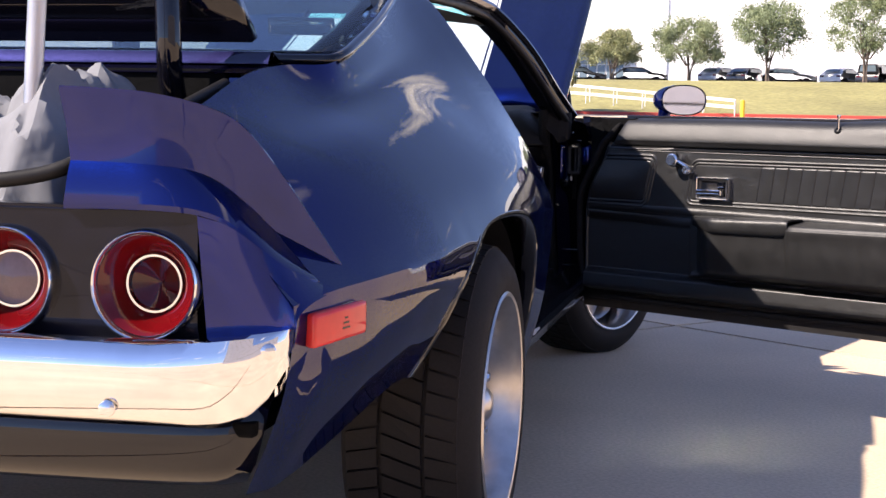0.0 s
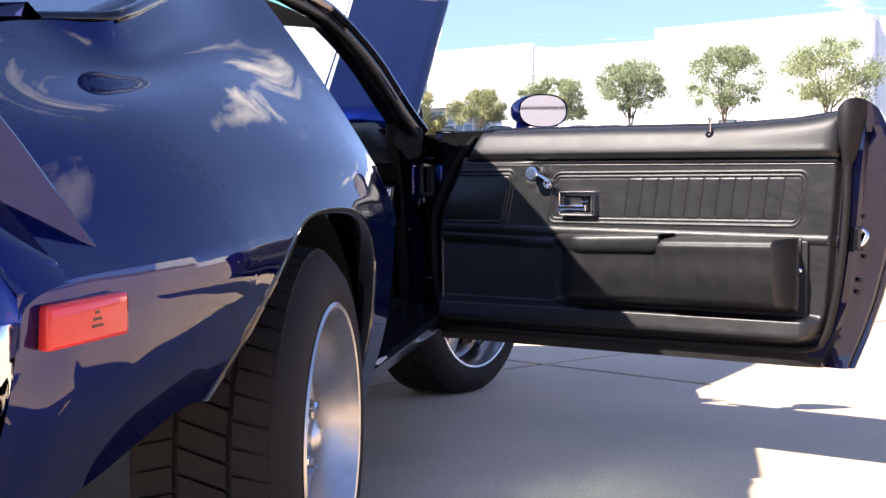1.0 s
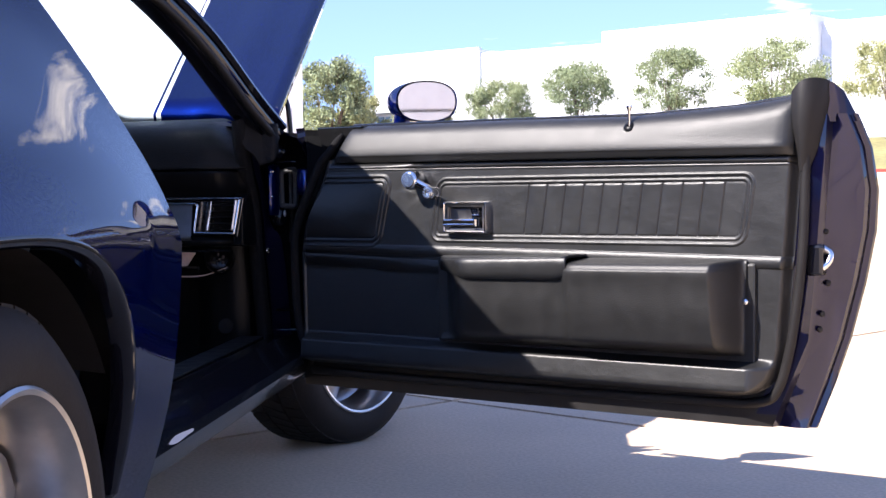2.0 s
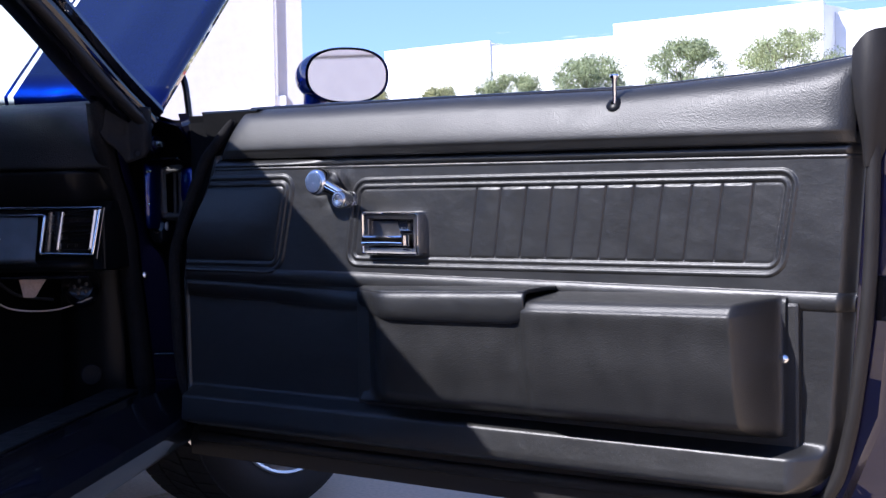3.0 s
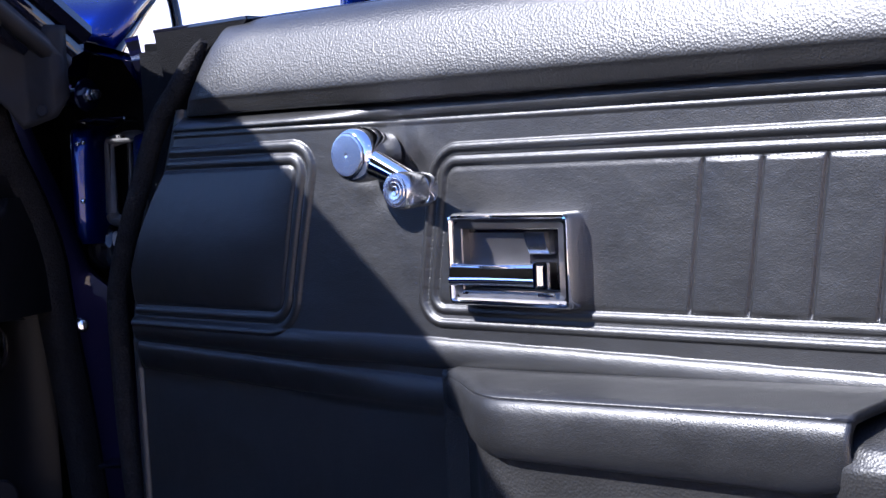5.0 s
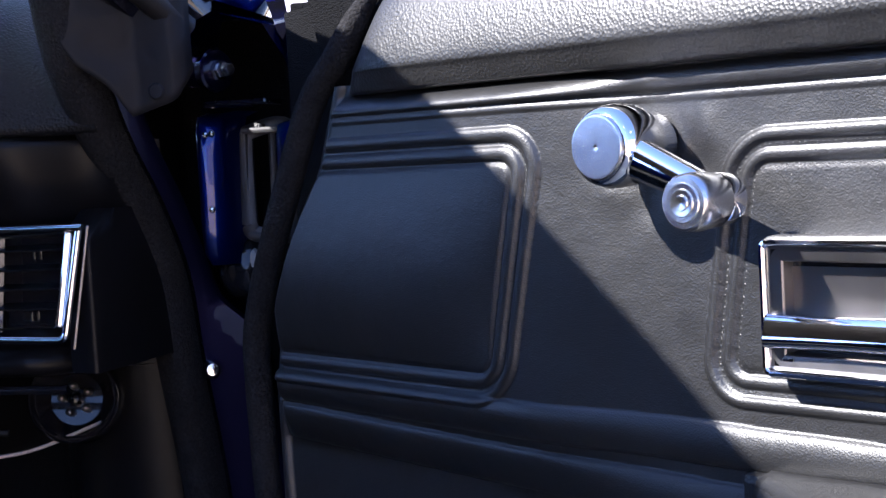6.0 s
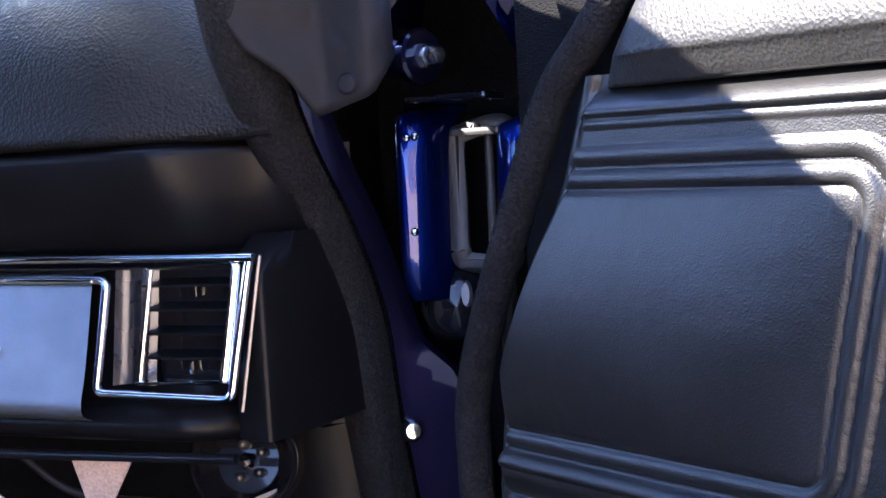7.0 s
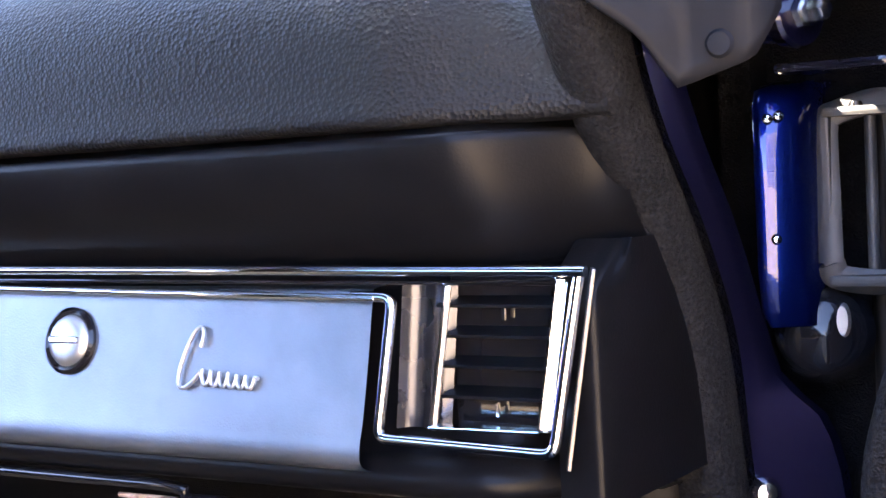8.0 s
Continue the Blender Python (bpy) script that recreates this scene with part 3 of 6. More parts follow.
def quarter_rows(side=1):
    ys = np.array([s[0] for s in SECTIONS])
    ctrl = np.array([s[1] for s in SECTIONS])
    # the haunch: a shelf under the sail panel that fades out at the tail and the door
    shelf = np.interp(ys, [-0.85, -0.5, 0.1, 0.40, 0.655], [0.0, 0.75, 1.15, 1.05, 0.0])
    ctrl[:, 2] += np.array((-0.0125, 0.019)) * shelf[:, None]
    ctrl[:, 3] += np.array((-0.008, 0.027)) * shelf[:, None]
    dense_y = np.unique(np.r_[np.linspace(ys[0], ys[-1], 70), ARCH_Y + ARCH_W * np.array([-1, -0.995, -0.98, -0.95, 0.95, 0.98, 0.995, 1])])
    t = np.interp(dense_y, ys, np.arange(len(ys)))
    secs = []
    for tt in t:
        i = min(int(tt), len(ys) - 2)
        f = tt - i
        p = [ctrl[min(max(i + k, 0), len(ys) - 1)] for k in (-1, 0, 1, 2)]
        secs.append(0.5 * ((2 * p[1]) + (p[2] - p[0]) * f + (2 * p[0] - 5 * p[1] + 4 * p[2] - p[3]) * f**2 + (3 * p[1] - p[0] - 3 * p[2] + p[3]) * f**3))
    secs = np.array(secs)
    # the skin between its edges is faired along the car, then across it
    near = np.exp(-(((dense_y[:, None] - dense_y[None, :]) / 0.10) ** 2)) * np.gradient(dense_y)[None, :]
    fair = np.einsum("ij,jkc->ikc", near / near.sum(axis=1, keepdims=True), secs)
    hold = np.minimum(1.0, np.minimum(dense_y - dense_y[0], dense_y[-1] - dense_y) / 0.12)[:, None, None]
    secs[:, 1:5] += (hold * (fair - secs))[:, 1:5]
    rows = []
    for y, sec in zip(dense_y, secs):
        upper = catmull(sec[:6], 40)
        for _ in range(4):
            upper[1:-1] = 0.5 * upper[1:-1] + 0.25 * (upper[:-2] + upper[2:])
        lower = catmull(sec[5:], 30)[1:]
        low = arch_z(y)
        bottom = lower[lower[:, 1] > low]
        line = np.vstack([upper, bottom]) if len(bottom) else upper[upper[:, 1] > low]
        end_z = max(low, sec[-1][1])
        full = np.vstack([upper, lower])
        end = np.array([np.interp(-end_z, -full[:, 1], full[:, 0]), end_z])
        line = np.vstack([line, end])
        keep = line[:, 1] >= end_z - 1e-6
        line = line[keep]
        # even steps above and below the crease keep the grid tidy
        dist = np.r_[0, np.cumsum(np.linalg.norm(np.diff(line, axis=0), axis=1))]
        crease = min(dist[min(39, len(line) - 1)], dist[-1] - 0.004)
        even = np.r_[np.linspace(0, crease, 34), np.linspace(crease, dist[-1], 16)[1:]]
        rows.append([(side * np.interp(d, dist, line[:, 0]), y, np.interp(d, dist, line[:, 1])) for d in even])
    return rows, dense_y


QROWS, QY = quarter_rows(1)
sheet("quarter_panel", QROWS, PAINT, car, "glossy dark blue rear quarter panel with a flared arch", sharp=28)
sheet("quarter_panel", quarter_rows(-1)[0], PAINT, car, flip=True, sharp=28)


def arch_lip(side):
    """The rolled edge of the wheel opening and the dark well behind it."""
    rows = []
    for k, row in enumerate(QROWS):
        y = QY[k]
        if abs(y - ARCH_Y) >= ARCH_W:
            continue
        x, _, z = row[-1]
        n = Vector((0, y - ARCH_Y, z - 0.30)).normalized()
        rows.append([(side * x, y, z), (side * (x + 0.004), y - n.y * 0.006, z - n.z * 0.006), (side * (x - 0.004), y - n.y * 0.014, z - n.z * 0.014),
                     (side * (x - 0.03), y - n.y * 0.012, z - n.z * 0.012)])
    sheet("arch_lip", rows, DARK_PAINT, car, flip=side < 0)
    well = []
    for w in np.linspace(0.5, math.pi - 0.5, 26):
        y, z = ARCH_Y + 0.46 * math.cos(w), 0.33 + 0.37 * math.sin(w)
        well.append([(side * 0.90, y, z - 0.004), (side * 0.60, y, z + 0.03), (side * 0.45, y, z + 0.02), (side * 0.45, ARCH_Y + 0.05 * math.cos(w), 0.3)])
    sheet("wheel_well", well, RUBBER, car)


arch_lip(1)
arch_lip(-1)


def build_wheel(x, y, side, steer=0.0):
    """Cast five-spoke wheel with a deep polished lip and a low tyre with cut tread blocks."""
    R, W, r = 0.315, 0.245, 0.222
    m = axis_to((x, y, R), (side * math.cos(radians(steer)), -side * math.sin(radians(steer)), 0))
    prof = [(r - 0.004, 0.0), (r + 0.004, 0.004), (r + 0.03, 0.010), (r + 0.06, 0.004), (R - 0.012, -0.012), (R - 0.002, -0.026), (R, -0.05),
            (R, -W + 0.05), (R - 0.004, -W + 0.025), (R - 0.02, -W + 0.006), (r + 0.03, -W), (r, -W + 0.01)]
    tyre = lathe("tyre", prof, TYRE, car, "low-profile black tyre", 72, m, 30)
    bm = bmesh.new()
    # tread: raised blocks in three bands with slanted sipes
    rnd = random.Random(4)
    n = 52
    for k in range(n):
        a = 2 * math.pi * k / n
        for w0, w1, sh in ((-0.078, -0.022, 0.35), (-0.158, -0.086, 0.7), (-W + 0.022, -0.166, -0.35)):
            da = 2 * math.pi / n * 0.86
            vs = []
            for rr in (R - 0.003, R + 0.009):
                for (aa, ww) in ((a, w0), (a + da, w0), (a + da + sh * da, w1), (a + sh * da, w1)):
                    rad = rr - (0.010 if ww in (w1,) and w1 > -0.03 else 0.0)
                    vs.append(bm.verts.new(m @ Vector((rad * math.cos(aa), rad * math.sin(aa), ww))))
            for f in ((4, 5, 6, 7), (0, 1, 5, 4), (1, 2, 6, 5), (2, 3, 7, 6), (3, 0, 4, 7)):
                bm.faces.new([vs[q] for q in f])
    part("tread", bm, TYRE, tyre, smooth=False)
    rim = lathe("rim", [(r + 0.004, 0.006), (r, 0.010), (r - 0.006, 0.008), (r - 0.010, -0.004), (r - 0.018, -0.020), (r - 0.022, -0.10), (r - 0.040, -0.112), (r - 0.05, -0.13)],
                ALUMINIUM, car, "polished aluminium wheel with five spokes", 64, m, 35)
    lathe("brake_drum", [(0.0, -0.12), (0.15, -0.12), (0.155, -0.2), (0.19, -0.2)], RUBBER, rim, segments=32, m=m)
    for k in range(5):
        a = 2 * math.pi * k / 5 + 0.55
        bm = bmesh.new()
        rows = []
        for t in np.linspace(0, 1, 7):
            rad = 0.045 + (r - 0.075) * t
            half = 0.034 - 0.010 * math.sin(math.pi * t) + 0.006 * t
            top = -0.040 - 0.030 * t**1.4
            rows.append([(rad, -half, top - 0.035), (rad, -half * 0.95, top - 0.006), (rad, -half * 0.6, top), (rad, half * 0.6, top), (rad, half * 0.95, top - 0.006), (rad, half, top - 0.035)])
        spin = Matrix.Rotation(a, 4, "Z")
        sheet("spoke", [[m @ spin @ Vector(p) for p in row] for row in rows], ALUMINIUM, rim, sharp=40)
        lathe("lug_nut", [(0.0, 0.02), (0.008, 0.02), (0.011, 0.012), (0.011, 0.0)], CHROME, rim, segments=6, m=m @ spin @ Matrix.Rotation(0.63, 4, "Z") @ Matrix.Translation((0.055, 0, -0.045)))
    lathe("hub_cap", [(0.0, -0.015), (0.022, -0.017), (0.032, -0.025), (0.036, -0.050), (0.06, -0.056)], ALUMINIUM, rim, segments=32, m=m)


for wx, wy, s, turn in ((0.935, 0.03, 1, 0), (-0.935, 0.03, -1, 0), (0.905, 2.743, 1, 30), (-0.905, 2.743, -1, 30)):
    build_wheel(wx, wy, s, turn)

# roof with its drip rails, the sail panels run up into it
roof = []
for y in np.linspace(0.25, 1.60, 16):
    edge_z = np.interp(y, [0.25, 0.655, 0.95, 1.3, 1.6], [1.13, 1.20, 1.205, 1.215, 1.205])
    edge_x = np.interp(y, [0.25, 0.655, 0.95, 1.6], [0.565, 0.585, 0.60, 0.615])
    crown = np.interp(y, [0.25, 0.655, 1.0, 1.6], [0.03, 0.045, 0.05, 0.05])
    roof.append([(edge_x * s, y + 0.20 * (1 - s * s) * smooth(0.9, 1.6, y), edge_z + crown * (1 - s * s)) for s in np.linspace(-1, 1, 21)])
sheet("roof", roof[5:], PAINT, car, "dark blue roof", flip=True, thick=0.03)


def glass(name, rows, parent, flip=False):
    return sheet(name, rows, TINTED, parent, "tinted glass", flip)


def back_edge(t):
    return 0.675 - 0.033 * t - 0.087 * t * t


back_glass = [[(q * back_edge(t), -0.245 + 0.895 * t - 0.05 * (1 - t) * (1 - q * q), 0.974 + 0.229 * t + 0.035 * (1 - q * q) * t) for q in np.linspace(-1, 1, 17)] for t in np.linspace(0, 1, 11)]
sheet("rear_window", back_glass, WINDOW_TINT, car, "green tinted rear window", thick=0.005)
gasket = [(back_edge(t), -0.245 + 0.895 * t, 0.978 + 0.229 * t) for t in np.linspace(1, 0.06, 10)] + [(0.663, -0.240, 0.978), (0.635, -0.252, 0.976)] + [(0.655 * q, -0.252 - 0.05 * (1 - q * q), 0.976) for q in np.linspace(0.85, -0.9, 12)]
tube("window_gasket", gasket, 0.011, DARK_PAINT, car, "black window gasket", segments=8, count=90)
# deck panel below the rear window, trunk opening, raised lid
sheet("deck_panel", [[(x, y, z) for x in np.linspace(-0.60, 0.60, 9)] for y, z in ((-0.25, 0.962), (-0.33, 0.966), (-0.385, 0.984), (-0.391, 0.983), (-0.404, 0.966), (-0.405, 0.962), (-0.400, 0.960), (-0.425, 0.945), (-0.40, 0.938))], JAMB_PAINT, car, "dark blue deck panel with a trunk gutter", flip=True, sharp=30)
lid = []
for t in np.linspace(0, 1, 9):
    y, z = -0.365 - 0.06 * t, 1.000 + 0.55 * t
    lid.append([(x * (1 - 0.30 * min(t, 0.25)), y - 0.05 * math.sin(math.pi * t), z) for x in np.linspace(-0.557, 0.557, 9)])
sheet("trunk_lid", lid, DARK_PAINT, car, "raised trunk lid, dark underside", thick=0.03)
for sx in (-0.45, 0.45):
    tube("trunk_hinge", [(sx, -0.43, 0.86), (sx, -0.45, 0.90), (sx, -0.468, 0.95), (sx, -0.475, 1.02), (sx - 0.01, -0.46, 1.16), (sx - 0.01, -0.44, 1.3)], 0.022, DARK_PAINT, car, "black gooseneck trunk hinge", count=20)
box_part("trunk_floor", (-0.78, -0.96, 0.45), (0.78, -0.30, 0.47), CARPET_SHADE, car)
box_part("trunk_bulkhead", (-0.53, -0.42, 0.45), (0.53, -0.40, 0.952), CARPET_SHADE, car)
for s in (-1, 1):
    sheet("trunk_side", [[(s * 0.555, y, 0.45), (s * 0.553, y, z - 0.015)] for y, z in ((-0.96, 0.80), (-0.7, 0.87), (-0.5, 0.915), (-0.4, 0.94))], CARPET_SHADE, car)
tube("trunk_seal", [(-0.5, -0.955, 0.775), (-0.3, -0.985, 0.772), (0.0, -0.99, 0.77), (0.3, -0.985, 0.772), (0.46, -0.955, 0.785), (0.525, -0.90, 0.815), (0.535, -0.7, 0.865), (0.54, -0.45, 0.925)], 0.011, RUBBER, car, count=40)

# tail: panel, lamps, bumper, valance, spoiler ends
tail_pts = [(-0.705, -0.968), (-0.4, -0.982), (0, -0.988), (0.4, -0.982), (0.705, -0.968)]
tl = catmull(tail_pts, 41)
LAMPS = [(0.637, -0.974), (0.437, -0.984), (-0.437, -0.984), (-0.637, -0.974)]


def tail_panel():
    """Upright panel with four round openings for the lamps."""
    cols, zs = catmull(tail_pts, 321), np.linspace(0.55, 0.750, 41)
    verts = [(x, y + 0.012 * smooth(0.60, 0.57, z), z) for z in zs for x, y in cols]
    keep = []
    for f in grid_faces(len(zs), len(cols)):
        c = np.mean([verts[i] for i in f], axis=0)
        if all(math.hypot(c[0] - lx, c[2] - 0.648) > 0.071 for lx, _ in LAMPS):
            keep.append(f)
    pydata("tail_panel", verts, keep, TAIL_BLACK, car, "satin black tail panel")


tail_panel()
sheet("trunk_sill", [[(x, y + dy, z) for x, y in tl if abs(x) < 0.54] for dy, z in ((-0.002, 0.745), (0.004, 0.750), (0.020, 0.752), (0.035, 0.735), (0.04, 0.60))], DARK_PAINT, car, "black trunk opening sill")


# the end of the body under the spoiler: flaked ledge above, faceted corner below
SPOILER_BASE = [(0.532, -0.980, 0.809), (0.59, -0.975, 0.808), (0.645, -0.967, 0.805), (0.683, -0.942, 0.799), (0.709, -0.905, 0.783), (0.740, -0.868, 0.749), (0.778, -0.832, 0.702), (0.820, -0.796, 0.657), (0.857, -0.748, 0.629)]
LEDGE_EDGE = [(0.527, -0.990, 0.746), (0.595, -0.985, 0.747), (0.660, -0.980, 0.746), (0.702, -0.972, 0.742), (0.742, -0.962, 0.729), (0.778, -0.946, 0.701), (0.806, -0.918, 0.674), (0.836, -0.855, 0.646), (0.8575, -0.749, 0.6285)]
FOOT = [(0.716, -0.962, 0.560), (0.775, -0.950, 0.560), (0.822, -0.938, 0.565), (0.831, -0.934, 0.612), (0.846, -0.855, 0.632), (0.858, -0.748, 0.628)]
for s in (1, -1):
    hi, lo = catmull(SPOILER_BASE, 40), catmull(LEDGE_EDGE, 40)
    rows = []
    for a, b in zip(hi, lo):
        out = np.array((0.25, -0.9, 0.3)) * 0.006
        rows.append([(s * p[0], p[1], p[2]) for p in (a, a * 0.72 + b * 0.28 + out, a * 0.4 + b * 0.6 + out, a * 0.1 + b * 0.9 + out, b, b + np.array((0, 0.012, -0.002)))])
    sheet("rear_ledge", rows, PAINT, car, "flaked blue ledge under the spoiler", flip=s > 0, sharp=40)
    top_line, foot_line = np.array(LEDGE_EDGE[3:]) + np.array((0, 0.003, -0.001)), np.array(FOOT)
    tops, feet = catmull(top_line, 26) + np.array((0.004, -0.004, 0)), catmull(foot_line, 26) + np.array((0.004, -0.005, 0))
    rows = [[tuple(np.array((s, 1, 1)) * (a * (1 - k) + b * k)) for k in np.linspace(0, 1, 8)] for a, b in zip(tops, feet)]
    sheet("tail_corner", rows, PAINT, car, "faceted blue tail corner", flip=s > 0, sharp=25)


def tail_lamp(x, y, centre_mat):
    m = axis_to((x, y, 0.648), (0.05, -1, 0.03))
    lamp = lathe("tail_lamp", [(0.066, 0.004), (0.0685, 0.014), (0.0710, 0.016), (0.0735, 0.013), (0.0745, 0.004), (0.0745, -0.01)], CHROME, car, "round tail lamp with a chrome bezel", 56, m)
    lathe("lens", [(0.067, 0.006), (0.060, 0.0), (0.042, -0.028), (0.039, -0.032)], RED_LENS, lamp, "ribbed red lens", 56, m)
    lathe("ring", [(0.040, -0.033), (0.039, -0.026), (0.036, -0.026), (0.034, -0.034)], CHROME, lamp, "", 48, m)
    lathe("core", [(0.035, -0.034), (0.022, -0.044), (0.0, -0.055)] if centre_mat is not CLEAR_LENS else [(0.035, -0.03), (0.02, -0.026), (0.0, -0.025)], centre_mat, lamp, "", 48, m, 60)


for x, y, c in ((0.637, -0.974, DEEP_RED), (0.437, -0.984, CLEAR_LENS), (-0.437, -0.984, CLEAR_LENS), (-0.637, -0.974, DEEP_RED)):
    tail_lamp(x, y, c)

half_line = [(0.35, -1.053), (0.62, -1.045), (0.72, -1.035), (0.77, -1.021), (0.806, -1.000), (0.827, -0.976), (0.829, -0.962), (0.820, -0.945), (0.800, -0.938)]
bump_line = catmull([(-x, y) for x, y in half_line[::-1]] + [(0, -1.06)] + half_line, 95)
brow = []
for x, y in bump_line:
    e = np.clip((abs(x) - 0.66) / 0.17, 0, 1)          # the ends curl up
    rise = 0.015 * e ** 1.3
    low = np.interp(abs(x), [0.66, 0.72, 0.758, 0.79, 0.811, 0.829], [0.476, 0.476, 0.479, 0.489, 0.511, 0.549])
    deep = 1 - 0.85 * e
    brow.append([(x * (1 - 0.02 * e), y + 0.10 * deep, 0.562 + rise), (x, y + 0.06 * deep, 0.580 + rise), (x, y + 0.03 * deep, 0.583 + rise), (x, y + 0.012 * deep, 0.579 + rise), (x, y + 0.003, 0.566 + rise),
                 (x, y, 0.550 + rise), (x, y + 0.002, (0.55 + rise + low) / 2), (x, y + 0.005, low + 0.012), (x, y + 0.012 * deep + 0.002, low + 0.002), (x, y + 0.03 * deep, low)])
bumper = sheet("bumper", brow, CHROME, car, "chrome rear bumper with upturned ends", flip=True, sharp=50)
for x, y, z in ((0.616, -1.049, 0.497), (0.812, -0.9935, 0.572), (-0.616, -1.049, 0.497)):
    lathe("bolt", [(0.0, 0.0026), (0.0085, 0.0022), (0.0105, 0.0008), (0.011, -0.002)], WORN_CHROME, bumper, segments=24, m=axis_to((x, y, z), (0.2 if x < 0.7 else 0.6, -1, 0)))
sheet("rear_valance", [[(x * k, y + dy, z) for x, y in catmull([(-0.79, -0.93), (-0.73, -0.965), (-0.5, -0.985), (0, -0.995), (0.5, -0.985), (0.73, -0.965), (0.79, -0.93)], 31)]
                       for dy, z, k in ((0.03, 0.50, 1.0), (0.005, 0.485, 1.0), (-0.006, 0.45, 0.995), (-0.002, 0.41, 0.98), (0.012, 0.385, 0.96), (0.05, 0.37, 0.94))], DARK_PAINT, car, "gloss dark lower rear valance", flip=True)


def spoiler_end(side):
    """Upright end of the three-piece rear spoiler, running down the quarter to a point."""
    top = catmull([(0.527, -1.000, 0.906), (0.58, -0.992, 0.904), (0.64, -0.975, 0.899), (0.70, -0.940, 0.884), (0.741, -0.900, 0.857), (0.783, -0.860, 0.792), (0.816, -0.810, 0.721), (0.840, -0.780, 0.672), (0.857, -0.746, 0.633)], 56)
    base = catmull(SPOILER_BASE, 56)
    rows = []
    for k, (p, b) in enumerate(zip(top, base)):
        f = 1 - k / 55
        mid = (p + b) / 2 + np.array((-0.004, 0.010, 0.0)) * f
        back = b + np.array((-0.05, 0.085, 0.045)) * f
        rows.append([(side * q[0], q[1], q[2]) for q in (b, mid, p + np.array((-0.001, 0.0, -0.005)), p, p + np.array((-0.001, 0.007, 0.0)), p + np.array((-0.003, 0.012, -0.005)), (p + back) / 2 + np.array((0, 0, -0.01)) * f, back)])
    ob = sheet("spoiler_end", rows, PAINT, car, "upright blue end of the rear spoiler", flip=side < 0, sharp=45)
    first = rows[0]
    pydata("spoiler_cap", first, [tuple(range(len(first)))], PAINT, ob, "", False)
    return ob


spoiler_end(1)
spoiler_end(-1)


def marker_lamp():
    m = Matrix.Translation((0.862, -0.850, 0.592)) @ Matrix(((0.28, 0.0, 0.96, 0), (0.96, 0.0, -0.28, 0), (0.05, 1.0, 0.0, 0), (0, 0, 0, 1)))
    bm = bmesh.new()
    box(bm, (-0.066, -0.0235, -0.012), (0.066, 0.0235, 0.006), 0.006, m)
    lamp = part("side_marker", bm, MARKER_RED, car, "red rectangular side marker lamp")
    for k, w in enumerate((0.007, 0.014, 0.018)):
        bm = bmesh.new()
        box(bm, (-w / 2 + 0.01, 0.006 - 0.007 * k, 0.0058), (w / 2 + 0.01, 0.009 - 0.007 * k, 0.0066), 0, m)
        part("moulded_mark", bm, DEEP_RED, lamp, smooth=False)


marker_lamp()

# sill, floor, inner body
for s in (1, -1):
    sheet("rocker", [[(s * x, y, z) for x, z in ((0.70, 0.385), (0.80, 0.385), (0.815, 0.375), (0.83, 0.365), (0.872, 0.350), (0.880, 0.335), (0.870, 0.305), (0.855, 0.29), (0.80, 0.28))] for y in np.linspace(0.42, 2.40, 20)], GLOSS_BLACK, car, "gloss dark sill under the door", flip=s > 0, sharp=30)
box_part("floor_pan", (-0.72, 0.35, 0.30), (0.72, 2.25, 0.33), CARPET_SHADE, car)
box_part("rear_seat_back", (-0.68, 0.28, 0.33), (0.68, 0.36, 0.93), VINYL, car, 0.03)
box_part("parcel_shelf", (-0.50, -0.30, 0.86), (0.50, 0.30, 0.89), CARPET_SHADE, car)
for s in (1, -1):
    sheet("rear_trim", [[(s * x, y, z) for x, z in ((0.64, 0.33), (0.70, 0.6), (0.74, 0.86), (0.66, 1.0), (0.57, 1.15))] for y in (0.30, 0.50, 0.66)], VINYL, car, flip=s < 0)
# rear door pillar face
jamb = [[(0.585, 0.655, 1.200), (0.56, 0.66, 1.18)], [(0.722, 0.656, 1.050), (0.68, 0.668, 1.02)], [(0.81, 0.656, 0.925), (0.75, 0.675, 0.90)], [(0.893, 0.656, 0.793), (0.78, 0.69, 0.79)],
        [(0.938, 0.656, 0.700), (0.80, 0.69, 0.70)], [(0.945, 0.656, 0.650), (0.79, 0.69, 0.64)], [(0.925, 0.656, 0.45), (0.77, 0.69, 0.45)], [(0.87, 0.656, 0.28), (0.74, 0.69, 0.30)]]
sheet("door_pillar", jamb, GLOSS_BLACK, car, "gloss black rear door pillar", sharp=40)


